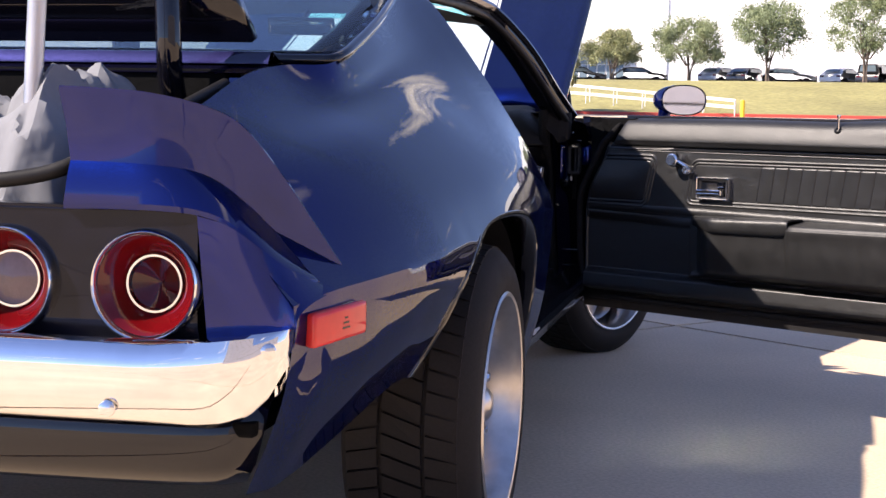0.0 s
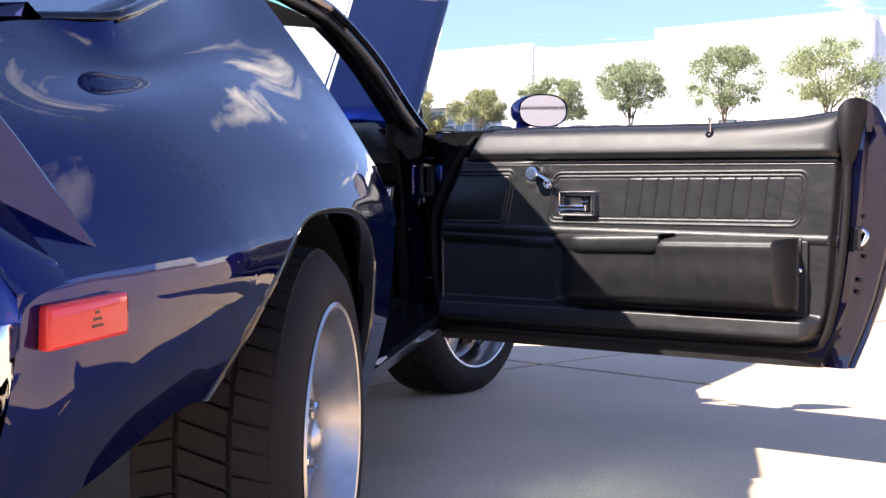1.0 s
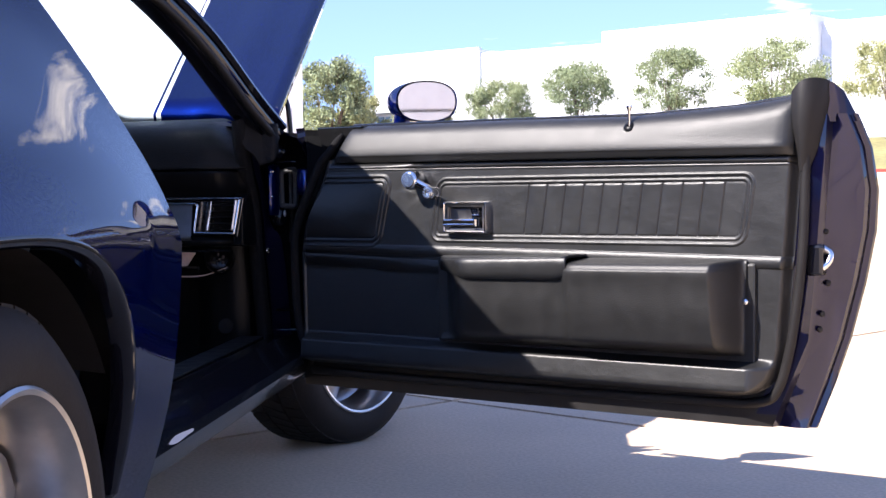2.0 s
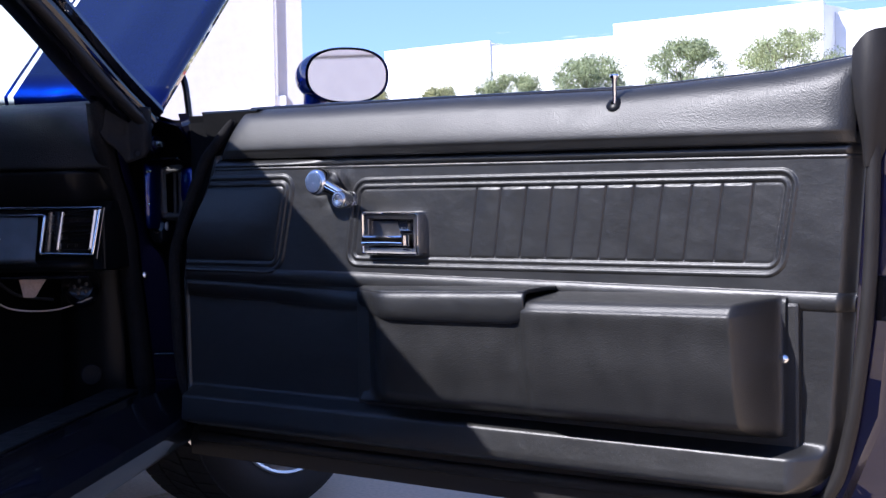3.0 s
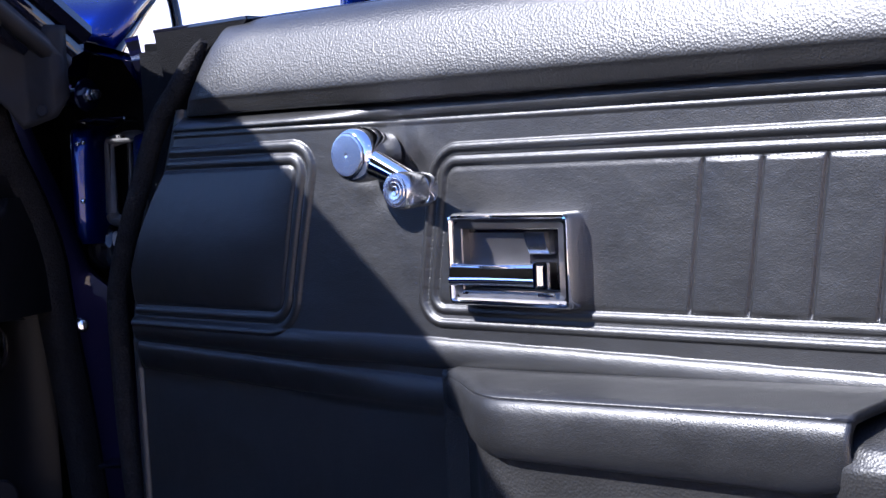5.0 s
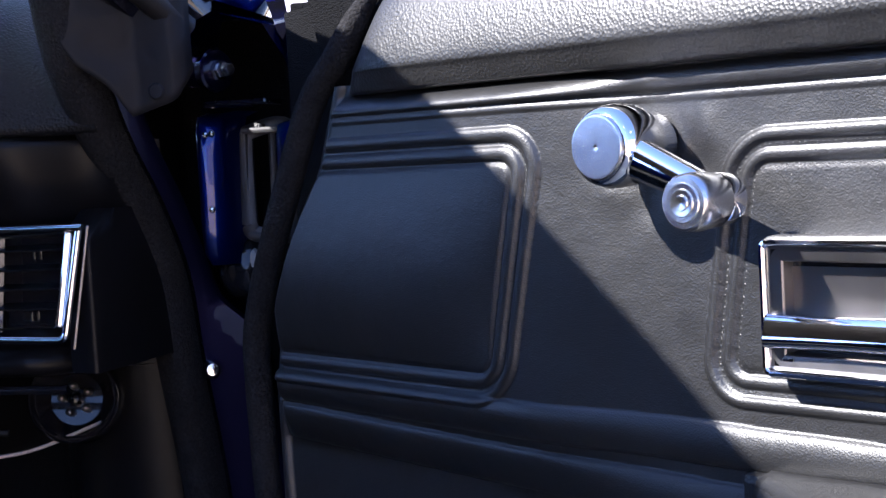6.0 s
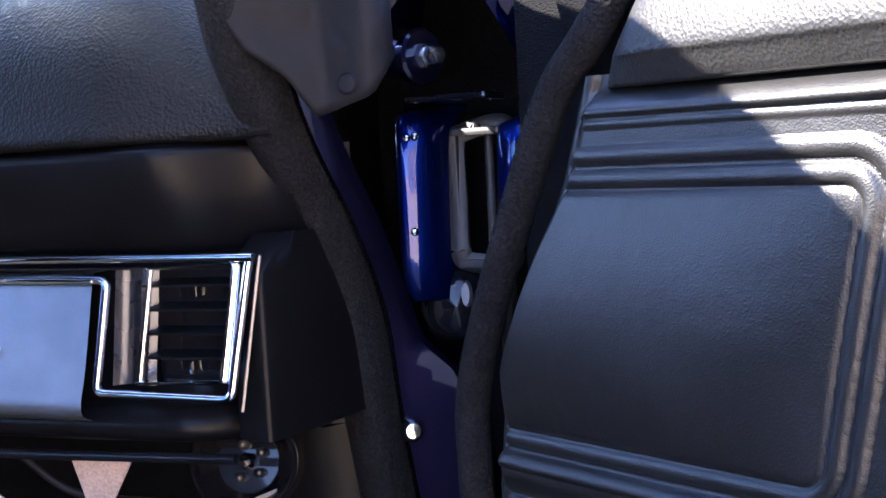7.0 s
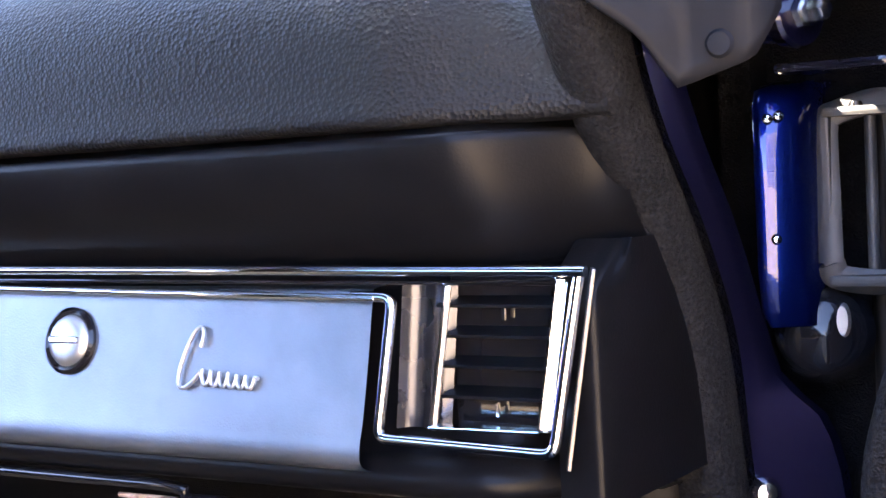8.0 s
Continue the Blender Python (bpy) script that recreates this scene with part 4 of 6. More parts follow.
def pillar(side):
    line = [(0.815, 2.03, 0.895), (0.775, 1.93, 0.965), (0.715, 1.775, 1.085), (0.660, 1.65, 1.165), (0.618, 1.55, 1.212)]
    pts = catmull(line, 24)
    rail = catmull([line[-1], (0.605, 1.3, 1.218), (0.60, 0.95, 1.208), (0.588, 0.655, 1.20)], 24)[1:]
    full = np.vstack([pts, rail])
    rows = []
    for k, p in enumerate(full):
        rows.append([(side * (p[0] - 0.075), p[1] + 0.03, p[2] + 0.005), (side * (p[0] - 0.02), p[1] + 0.015, p[2] + 0.018), (side * p[0], p[1] + 0.01, p[2] + 0.010), (side * (p[0] + 0.004), p[1], p[2] - 0.004),
                     (side * (p[0] - 0.012), p[1] - 0.015, p[2] - 0.016), (side * (p[0] - 0.03), p[1] - 0.028, p[2] - 0.022), (side * (p[0] - 0.05), p[1] - 0.022, p[2] - 0.02), (side * (p[0] - 0.080), p[1] - 0.01, p[2] - 0.01)])
    sheet("windshield_pillar", rows, DARK_PAINT, car, "black windshield pillar with a rubber door seal", flip=side > 0, sharp=50)
    tube("drip_rail", [(side * (p[0] + 0.002), p[1] + 0.006, p[2] + 0.012) for p in full], 0.0125, DARK_PAINT, car, segments=6)
    tube("door_seal", [(side * (p[0] - 0.010), p[1] - 0.018, p[2] - 0.018) for p in full], 0.011, RUBBER, car, segments=8)


pillar(1)
pillar(-1)
sheet("driver_door", [[(-x, y, z) for x, z in ((0.80, 0.905), (0.86, 0.895), (0.89, 0.80), (0.945, 0.66), (0.93, 0.45), (0.87, 0.28), (0.76, 0.28), (0.76, 0.88))] for y in np.linspace(0.655, 2.06, 12)], PAINT, car, "closed driver's door", sharp=30)
sheet("headliner", [[(x * 0.97, y, z - 0.035) for x, y, z in r] for r in roof[4:]], HEADLINER, car)
ws = []
for t in np.linspace(0, 1, 9):
    row = []
    for x in np.linspace(-1, 1, 21):
        half = 0.765 - 0.185 * t
        bow = 0.26 * (1 - x * x) * (1 - 0.35 * t)
        row.append((x * half, 2.0 - 0.43 * t + bow, 0.925 + 0.295 * t + 0.03 * (1 - x * x) * t))
    ws.append(row)
glass("windshield", ws, car, flip=True)
sheet("shade_band", [[(x * 0.985, y - 0.004, z - 0.004) for x, y, z in r] for r in ws[7:]], SHADE_BAND, car, "teal shade band along the windshield top", flip=True)
sheet("cowl", [[(x, y + 0.26 * (1 - (x / 0.8) ** 2), z) for x in np.linspace(-0.8, 0.8, 17)] for y, z in ((2.02, 0.915), (2.08, 0.905), (2.20, 0.90))], DARK_PAINT, car, flip=True)
mirror_m = pose(0.0, 1.60, 1.165, 8, 0, 14)
rv = bmesh.new()
box(rv, (-0.105, -0.014, -0.028), (0.105, 0.014, 0.028), 0.010, mirror_m)
rear_view = part("rear_view_mirror", rv, PLASTIC, car, "black interior rear-view mirror")
rv = bmesh.new()
box(rv, (-0.098, -0.0165, -0.022), (0.098, -0.013, 0.022), 0.003, mirror_m)
part("mirror_face", rv, MIRROR, rear_view)
tube("stalk", [(0, 1.615, 1.18), (0, 1.68, 1.225)], 0.008, PLASTIC, rear_view)

# raised hood, hinged at the cowl
HOOD_X = sorted(set([round(float(q), 4) for q in np.linspace(-0.75, 0.75, 41) if not 0.40 < abs(q) < 0.45]) | {e * q for e in (-1, 1) for q in (0.417, 0.425, 0.437)})
hood = []
for t in np.linspace(0, 1, 14):
    y, z = 2.266 + 1.30 * math.cos(radians(26.4)) * t, 0.912 + 1.30 * math.sin(radians(26.4)) * t
    row = []
    for s in HOOD_X:
        x = math.copysign(np.interp(abs(s), [0, 0.437, 0.75], [0, 0.437 - 0.094 * t, 0.75 * (1 - 0.03 * t)]), s)
        up_ = 0.03 * (1 - (x / 0.75) ** 2) + 0.020 * np.clip((0.34 - abs(x)) / 0.05, 0, 1) * (1 - 0.55 * t) + 0.006 * math.exp(-((abs(x) - 0.57) / 0.025) ** 2)
        row.append((x, y - up_ * 0.45 + 0.04 * (1 - (x / 0.75) ** 2) * (1 - t), z + up_ * 0.9))
    hood.append(row)
hood_ob = sheet("hood", hood, PAINT, car, "raised blue hood with a broad white stripe", flip=True, thick=0.025)
hood_ob.data.materials.append(STRIPE)
for k, poly in enumerate(hood_ob.data.polygons):
    j = k % (len(HOOD_X) - 1)
    mid = abs(HOOD_X[j] + HOOD_X[j + 1]) / 2
    poly.material_index = 1 if mid < 0.417 or 0.425 < mid < 0.437 else 0
tube("hood_strut", [(0.746, 2.50, 0.90), (0.742, 2.50, 0.95), (0.736, 2.50, 0.995), (0.722, 2.505, 1.03)], 0.0075, GLOSS_BLACK, car, "black hood support strut", count=14)
tube("hood_hinge", [(0.70, 2.30, 0.86), (0.715, 2.36, 0.93), (0.70, 2.50, 1.0)], 0.012, GLOSS_BLACK, car)


def fender(side):
    rows = []
    for y in np.linspace(2.06, 3.62, 40):
        d = abs(y - 2.743) / 0.42
        low = 0.33 + 0.34 * (1 - d**2.4) ** (1 / 2.4) if d < 1 else 0.28
        bulge = 0.02 * math.exp(-((y - 2.74) / 0.35) ** 2)
        zt = 0.905 - 0.05 * max(0, (y - 2.3) / 1.3)
        sec = catmull([(0.765, zt), (0.80, zt + 0.004), (0.845, zt - 0.02), (0.885, 0.80), (0.915 + bulge, 0.66), (0.915 + bulge, 0.60), (0.89, 0.45), (0.86, 0.28)], 34)
        zz = np.linspace(zt + 0.002, low, 26)
        xs = np.interp(-zz, -sec[:, 1], sec[:, 0])
        rows.append([(side * 0.75, y, zt - 0.03), (side * 0.757, y, zt)] + [(side * x, y, z) for x, z in zip(xs, zz)])
    sheet("front_fender", rows, PAINT, car, "blue front fender", sharp=35, flip=side < 0)
    box_part("inner_fender", (min(side * 0.62, side * 0.66), 2.15, 0.25), (max(side * 0.62, side * 0.66), 3.6, 0.87), RUBBER, car)


fender(1)
fender(-1)
# end of the fender at the door gap, black
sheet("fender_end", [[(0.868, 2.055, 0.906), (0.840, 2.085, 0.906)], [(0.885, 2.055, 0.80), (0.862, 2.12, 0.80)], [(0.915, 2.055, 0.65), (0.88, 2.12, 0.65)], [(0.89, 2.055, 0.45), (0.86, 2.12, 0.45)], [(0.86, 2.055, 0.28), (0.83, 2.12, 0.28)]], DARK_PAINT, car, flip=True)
box_part("firewall", (-0.74, 2.22, 0.30), (0.74, 2.25, 0.92), CARPET_SHADE, car)
box_part("front_panel", (-0.80, 3.60, 0.30), (0.80, 3.68, 0.86), DARK_PAINT, car, 0.03)
box_part("engine_bay_floor", (-0.62, 2.25, 0.26), (0.62, 3.60, 0.30), RUBBER, car)

# ---- passenger door, built closed-flat in its own frame: u along it, v outwards ----
DOOR_M = pose(HINGE[0], HINGE[1], 0, 0, 0, -HALF_OPEN)
lv = [0.275, 0.30, 0.36, 0.45, 0.56, 0.66, 0.74, 0.82, 0.86, 0.885]
edge_u = np.interp(lv, [0.27, 0.327, 0.466, 0.60, 0.725, 0.827, 0.90, 0.946], [1.315, 1.332, 1.376, 1.404, 1.424, 1.416, 1.392, 1.362])
skin_v = np.interp(lv, [0.27, 0.36, 0.56, 0.66, 0.80, 0.93], [0.070, 0.098, 0.122, 0.128, 0.10, 0.055])
rear_u = np.interp(lv, [0.27, 0.34, 0.43, 0.81, 0.93], [1.20, 1.225, 1.275, 1.306, 1.325])
front_u = np.interp(lv, [0.27, 0.34, 0.60, 0.67, 0.77, 0.82, 0.90], [0.03, 0.022, 0.022, 0.034, 0.090, 0.112, 0.15])
rings = []
for z, ue, vs, ur, uf in zip(lv, edge_u, skin_v, rear_u, front_u):
    top = z > 0.87
    base = 0.018 if not top else 0.022
    step = min(0.04, (ue - ur) * 0.4)
    ring = [(uf, base, z), (uf + 0.12, base, z), (0.65, base, z), (ur - 0.02, base, z), (ur, base + 0.004, z), (ur + step, base + 0.012, z), (ur + step * 1.15, base + 0.03, z),
            (ue - 0.030, vs * 0.62, z), (ue - 0.014, vs * 0.70, z), (ue - 0.010, vs * 0.88, z), (ue, vs * 0.92, z), (ue + 0.001, vs, z), (ue - 0.01, vs + 0.004, z)]
    ring += [(u, vs + 0.006 + 0.012 * math.sin(math.pi * u / 1.4), z) for u in np.linspace(ue - 0.08, 0.045, 8)]
    ring += [(0.018, vs, z), (0.004, vs * 0.75, z), (min(uf, 0.028), 0.036, z)]
    rings.append(ring)
n_ring = len(rings[0])
faces = grid_faces(len(lv), n_ring, close=True)
faces += [tuple(range(n_ring))[::-1], tuple((len(lv) - 1) * n_ring + k for k in range(n_ring))]
door = pydata("door", np.array(rings).reshape(-1, 3), faces, JAMB_PAINT, car, "open passenger door with a black vinyl inner panel", True, 32)
door.matrix_basis = DOOR_M
door.data.materials.append(CARPET_SHADE)              # the front upper corner is black
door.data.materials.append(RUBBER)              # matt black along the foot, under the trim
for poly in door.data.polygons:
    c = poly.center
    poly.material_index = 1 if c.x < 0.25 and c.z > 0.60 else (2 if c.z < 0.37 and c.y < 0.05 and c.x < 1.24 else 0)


def rounded(u, z, cu, cz, hu, hz, r, lean=0.0):
    """Signed distance to a rounded rectangle whose sides lean."""
    uu = u - cu - lean * (z - cz)
    q0, q1 = np.abs(uu) - (hu - r), np.abs(z - cz) - (hz - r)
    return np.hypot(np.maximum(q0, 0), np.maximum(q1, 0)) + np.minimum(np.maximum(q0, q1), 0) - r


def bead(d, at, width, height):
    t = np.clip((d - at) / width, -1, 1)
    return height * np.sqrt(1 - t * t)


def trim_height(u, z):
    """How far the stitched vinyl stands out from the panel's plane."""
    h = 0.004 * np.ones_like(u)
    # a full bead under the pad, with a fine one below
    line = 0.8065 - 0.006 * (u - 0.2)
    h += bead(z, line, 0.0062, 0.0048) + bead(z, line - 0.0095, 0.0022, 0.0010)
    # long frame with the pleats
    d = rounded(u, z, 0.825, 0.7035, 0.386, 0.073, 0.028, 0.18 * 0 + 0.16)
    h += bead(d, -0.003, 0.0034, 0.0024) + bead(d, -0.0140, 0.0034, 0.0024) - 0.0015 * smooth(-0.004, -0.016, d)
    inner = smooth(-0.0180, -0.0225, d)
    h += 0.0006 * inner
    first, step = 0.690, 0.0458
    s = (u - 0.14 * (z - 0.70) - first) / step
    frac = s - np.floor(s)
    seam = np.where((s > -0.08) & (s < 10.08), -np.exp(-((np.minimum(frac, 1 - frac) * step / 0.0012) ** 2)), 0.0)
    puff = np.where((s > 0) & (s < 10), np.sin(np.pi * frac), 0.0)
    h += inner * (0.0018 * puff + 0.0024 * seam)
    # short frame by the hinge, open at its front
    d2 = rounded(u, z, 0.088, 0.7015, 0.228, 0.0835, 0.030, 0.22)
    h += bead(d2, -0.003, 0.0044, 0.0030) + bead(d2, -0.0145, 0.0044, 0.0030)
    # the cushion inside it swells gently to its middle
    across = np.abs(u - 0.088 - 0.22 * (z - 0.7015)) / 0.210
    swell = np.clip(1 - ((z - 0.7015) / 0.0655) ** 2, 0, 1) * np.clip(1 - np.clip(across, 0, 1) ** 5, 0, 1)
    h += 0.0016 * smooth(-0.0185, -0.0225, d2) + 0.0105 * swell * smooth(-0.0185, -0.024, d2)
    # the hinge end of the panel stands proud of the rest
    h += 0.016 * smooth(0.42, 0.30, u) * smooth(0.818, 0.800, z) * smooth(0.56, 0.62, z)
    # soft ridges below the frames
    h += bead(z, 0.612 - 0.012 * (u - 0.2), 0.012, 0.005) + bead(z, 0.582 - 0.03 * (u - 0.2), 0.014, 0.006) * smooth(0.60, 0.45, u)
    # the vinyl dishes and puckers round the crank
    far = np.hypot(u - 0.402, z - 0.771)
    h -= 0.0022 * np.exp(-((far - 0.020) / 0.012) ** 2)
    h += 0.0012 * np.exp(-((far - 0.036) / 0.010) ** 2) * np.sin(5 * np.arctan2(z - 0.771, u - 0.402) + 0.6)
    # lower kick pad swells out
    low = smooth(0.411, 0.391, z) * smooth(0.322, 0.352, z) * smooth(1.272, 1.210, u)
    h += (0.038 + 0.10 * np.clip(0.39 - z, 0, 0.03)) * low
    # falls away at the rims
    rear = np.interp(z, [0.334, 0.338, 0.345, 0.357, 0.375, 0.40, 0.43, 0.81], [1.18, 1.205, 1.225, 1.246, 1.262, 1.272, 1.278, 1.306])
    front = np.interp(z, [0.33, 0.60, 0.67, 0.77, 0.82], [0.030, 0.026, 0.038, 0.094, 0.114])
    h = 0.004 + (h - 0.004) * smooth(0.018, 0.040, u - front)
    h += bead(u - front, 0.016, 0.010, 0.006)
    h -= 0.020 * smooth(0.020, 0.0, rear - u) + 0.022 * smooth(0.022, 0.0, u - front) + 0.018 * smooth(0.018, 0.0, z - 0.333)
    return h


zz = np.r_[np.linspace(0.334, 0.425, 40)[:-1], np.linspace(0.425, 0.565, 30)[:-1], np.linspace(0.565, 0.822, 300)]
trim_rows = []
for z in zz:
    front = np.interp(z, [0.33, 0.60, 0.67, 0.77, 0.82], [0.030, 0.026, 0.038, 0.094, 0.114])
    rear = np.interp(z, [0.334, 0.338, 0.345, 0.357, 0.375, 0.40, 0.43, 0.81], [1.18, 1.205, 1.225, 1.246, 1.262, 1.272, 1.278, 1.306])
    u = np.interp(np.arange(1061), [0, 260, 290, 470, 960, 1060], [front, 0.345, 0.425, 0.67, 1.165, rear])
    trim_rows.append(np.stack([u, 0.004 - trim_height(u, np.full_like(u, z)), np.full_like(u, z)], -1))
trim = sheet("trim_panel", trim_rows, VINYL, door, "stitched black vinyl door panel with vertical pleats", flip=False)

# heat-sealed stitch marks beside the beads
def stitch_line(cu, cz, hu, hz, r, lean, inset, pitch, keep):
    """Small raised dashes along a leaning rounded rectangle, inset from its edge."""
    hu, hz, r = hu - inset, hz - inset, max(0.004, r - inset)
    path = []
    for su, sz, a0 in ((1, 1, 0), (-1, 1, 90), (-1, -1, 180), (1, -1, 270)):
        for a in np.linspace(a0, a0 + 90, 9):
            path.append((su * (hu - r) + r * math.cos(radians(a)), sz * (hz - r) + r * math.sin(radians(a))))
    path.append(path[0])
    path = np.array([(cu + p[0] + lean * p[1], cz + p[1]) for p in path])
    dist = np.r_[0, np.cumsum(np.linalg.norm(np.diff(path, axis=0), axis=1))]
    for d in np.arange(0, dist[-1], pitch):
        a = np.array([np.interp(d, dist, path[:, k]) for k in (0, 1)])
        b = np.array([np.interp(d + pitch * 0.62, dist, path[:, k]) for k in (0, 1)])
        if keep(*a):
            yield a, b


bm = bmesh.new()
for args in ((0.825, 0.7035, 0.386, 0.073, 0.028, 0.16, 0.0195, 0.0034, lambda u, z: True), (0.825, 0.7035, 0.386, 0.073, 0.028, 0.16, 0.0085, 0.0034, lambda u, z: True),
             (0.088, 0.7015, 0.228, 0.0835, 0.030, 0.22, 0.0085, 0.0034, lambda u, z: u > 0.16 - 0.5 * (0.80 - z))):
    for a, b in stitch_line(*args):
        way = (b - a) / np.linalg.norm(b - a)
        side = np.array((-way[1], way[0])) * 0.0005
        va, vb = (0.004 - float(trim_height(np.array([q[0]]), np.array([q[1]]))[0]) for q in (a, b))
        lo = [bm.verts.new((q[0], v + 0.0004, q[1])) for q, v in ((a - side, va), (b - side, vb), (b + side, vb), (a + side, va))]
        hi = [bm.verts.new((q[0], v - 0.00035, q[1])) for q, v in ((a * 0.8 + b * 0.2, va), (a * 0.2 + b * 0.8, vb))]
        for f in ((lo[0], lo[1], hi[1], hi[0]), (lo[2], lo[3], hi[0], hi[1]), (lo[1], lo[2], hi[1]), (lo[3], lo[0], hi[0])):
            bm.faces.new(f)
tagged(part("stitching", bm, VINYL, door, smooth=True), "fine stitch marks along the beads", kind="stuff")

# padded top rail
pad = []
for u in np.r_[0.146, 0.150, 0.158, 0.172, np.linspace(0.19, 1.28, 40), 1.292, 1.298]:
    zt = np.interp(u, [0.14, 0.63, 0.92, 1.10, 1.20, 1.31], [0.902, 0.9005, 0.8965, 0.904, 0.910, 0.925])
    k = np.interp(u, [0.146, 0.150, 0.158, 0.172, 0.20, 1.28, 1.292, 1.298], [0.05, 0.45, 0.70, 0.90, 1.0, 1.0, 0.5, 0.05])
    lowz = 0.8145 - 0.006 * (u - 0.2)
    slant = 0.62 * (1 - smooth(0.14, 0.30, u))          # the front end leans back with the door's edge
    mid = 0.5 * (zt + lowz) - 0.004
    row = [(0.085, zt - 0.004), (0.05, zt), (0.026, zt - 0.002), (0.010 - 0.002 * k, zt - 0.009), (0.004 - 0.008 * k, zt - 0.021), (-0.0115 * k, zt - 0.037), (-0.0175 * k, lowz + 0.034), (-0.0205 * k, lowz + 0.022),
           (-0.0210 * k, lowz + 0.015), (-0.0190 * k, lowz + 0.012), (-0.0145 * k, lowz + 0.003), (-0.0105 * k, lowz), (0.004, lowz)]
    pad.append([(u + slant * (z - lowz), v, z) for v, z in row])
pad = [catmull(r, 34) for r in pad]
sheet("top_pad", pad, VINYL_GRAIN, door, "padded black grained vinyl top rail", flip=True)
tube("belt_strip", [(u, 0.083, np.interp(u, [0.05, 0.19, 0.94, 1.15, 1.31], [0.906, 0.906, 0.9005, 0.9095, 0.929])) for u in np.linspace(0.14, 1.30, 24)], 0.005, GLOSS_BLACK, door, segments=8)
sheet("door_top", [[(u, v, np.interp(u, [0.05, 0.19, 0.94, 1.15, 1.31, 1.36], [0.900, 0.900, 0.896, 0.904, 0.922, 0.93])) for v in (0.08, 0.11)] for u in np.linspace(0.03, 1.36, 24)], DARK_PAINT, door)
sheet("rear_top", [[(1.30, 0.02, 0.87), (1.33, 0.03, 0.87), (1.37, 0.05, 0.87), (1.40, 0.07, 0.87), (1.39, 0.11, 0.87), (1.30, 0.10, 0.87)], [(1.31, 0.02, 0.935), (1.335, 0.03, 0.945), (1.360, 0.035, 0.945), (1.375, 0.05, 0.93), (1.37, 0.08, 0.925), (1.31, 0.08, 0.925)]], JAMB_PAINT, door, close=True)

# armrest with the pull and the pocket body
arm = []
for u in np.r_[0.470, 0.478, np.linspace(0.49, 1.165, 54), np.linspace(1.168, 1.205, 16)]:
    out = 0.012 + 0.082 * smooth(0.48, 0.58, u) + 0.014 * smooth(0.838, 0.852, u)
    fade = 1 - smooth(1.168, 1.200, u)
    out = 0.012 + (out - 0.012) * fade
    topz = np.interp(u, [0.47, 0.80, 0.86, 1.2], [0.588, 0.597, 0.601, 0.606])
    lip = np.interp(u, [0.47, 0.80, 0.86, 1.2], [0.572, 0.580, 0.586, 0.590])
    botz = 0.412 + 0.006 * (u - 0.5)
    if u < 0.49:
        out *= 0.4
    arm.append([(u, 0.004, topz + 0.002), (u, -out * 0.35, topz), (u, -out * 0.88, topz - 0.005), (u, -out, lip - 0.001), (u, -out * 1.03, lip - 0.009), (u, -out * 0.99, 0.55),
                (u, -out * 0.94, 0.50), (u, -out * 0.83, 0.455), (u, -out * 0.66 - 0.003, botz + 0.018), (u, -0.018 * (0.4 + 0.6 * fade), botz), (u, 0.004, botz - 0.002)])
arm = [catmull(r, 40) for r in arm]
armrest = sheet("armrest", arm, VINYL_GRAIN, door, "moulded black armrest with a map pocket", flip=True)
bm = bmesh.new()
box(bm, (0.456, -0.008, 0.394), (1.222, 0.006, 0.598), 0.005)
part("armrest_base", bm, VINYL_GRAIN, door, smooth=False)
# the pull: a rolled flap over the front half
pull = []
for u in np.r_[0.474, np.linspace(0.48, 0.840, 34), 0.846, 0.850]:
    o = 0.010 + 0.088 * smooth(0.455, 0.600, u)
    tz = np.interp(u, [0.47, 0.85], [0.593, 0.604])
    low = np.interp(u, [0.47, 0.58, 0.82, 0.84, 0.85], [0.574, 0.5625, 0.566, 0.570, 0.582])
    pull.append([(u - 0.008, 0.0, tz), (u, -o * 0.5, tz + 0.0015), (u, -o * 0.93, tz + 0.0005), (u, -o + 0.001, tz - 0.0015), (u, -o - 0.002, tz - 0.005), (u, -o - 0.0025, (tz + low) / 2), (u, -o - 0.001, low + 0.003), (u, -o * 0.97, low), (u, -o * 0.9, low + 0.001)])
sheet("door_pull", [catmull(r, 24) for r in pull], VINYL, door, "rolled vinyl door pull", flip=True, thick=0.006)
lathe("screw", [(0.0, 0.006), (0.004, 0.0055), (0.0065, 0.003), (0.007, 0.0)], CHROME, door, "chrome screw", 20, m=axis_to((1.203, -0.0105, 0.523), (0, -1, 0)))

# black plate at the front upper corner, under a turned-over flange
plate = [(0.085, 0.899), (0.222, 0.899), (0.200, 0.872), (0.165, 0.830), (0.128, 0.806), (0.112, 0.820), (0.100, 0.845), (0.090, 0.875)]
bm = bmesh.new()
front_face = [bm.verts.new((u, 0.012, z)) for u, z in plate]
back_face = [bm.verts.new((u, 0.019, z)) for u, z in plate]
bm.faces.new(front_face)
bm.faces.new(back_face[::-1])
for k in range(len(plate)):
    bm.faces.new((front_face[k], back_face[k], back_face[(k + 1) % len(plate)], front_face[(k + 1) % len(plate)]))
bracket = part("front_bracket", bm, CARPET_SHADE, door, "black plate at the door's front corner", smooth=False)
box_part("bracket_flange", (0.083, 0.012, 0.8985), (0.222, 0.100, 0.9025), DARK_PAINT, bracket, 0.001)

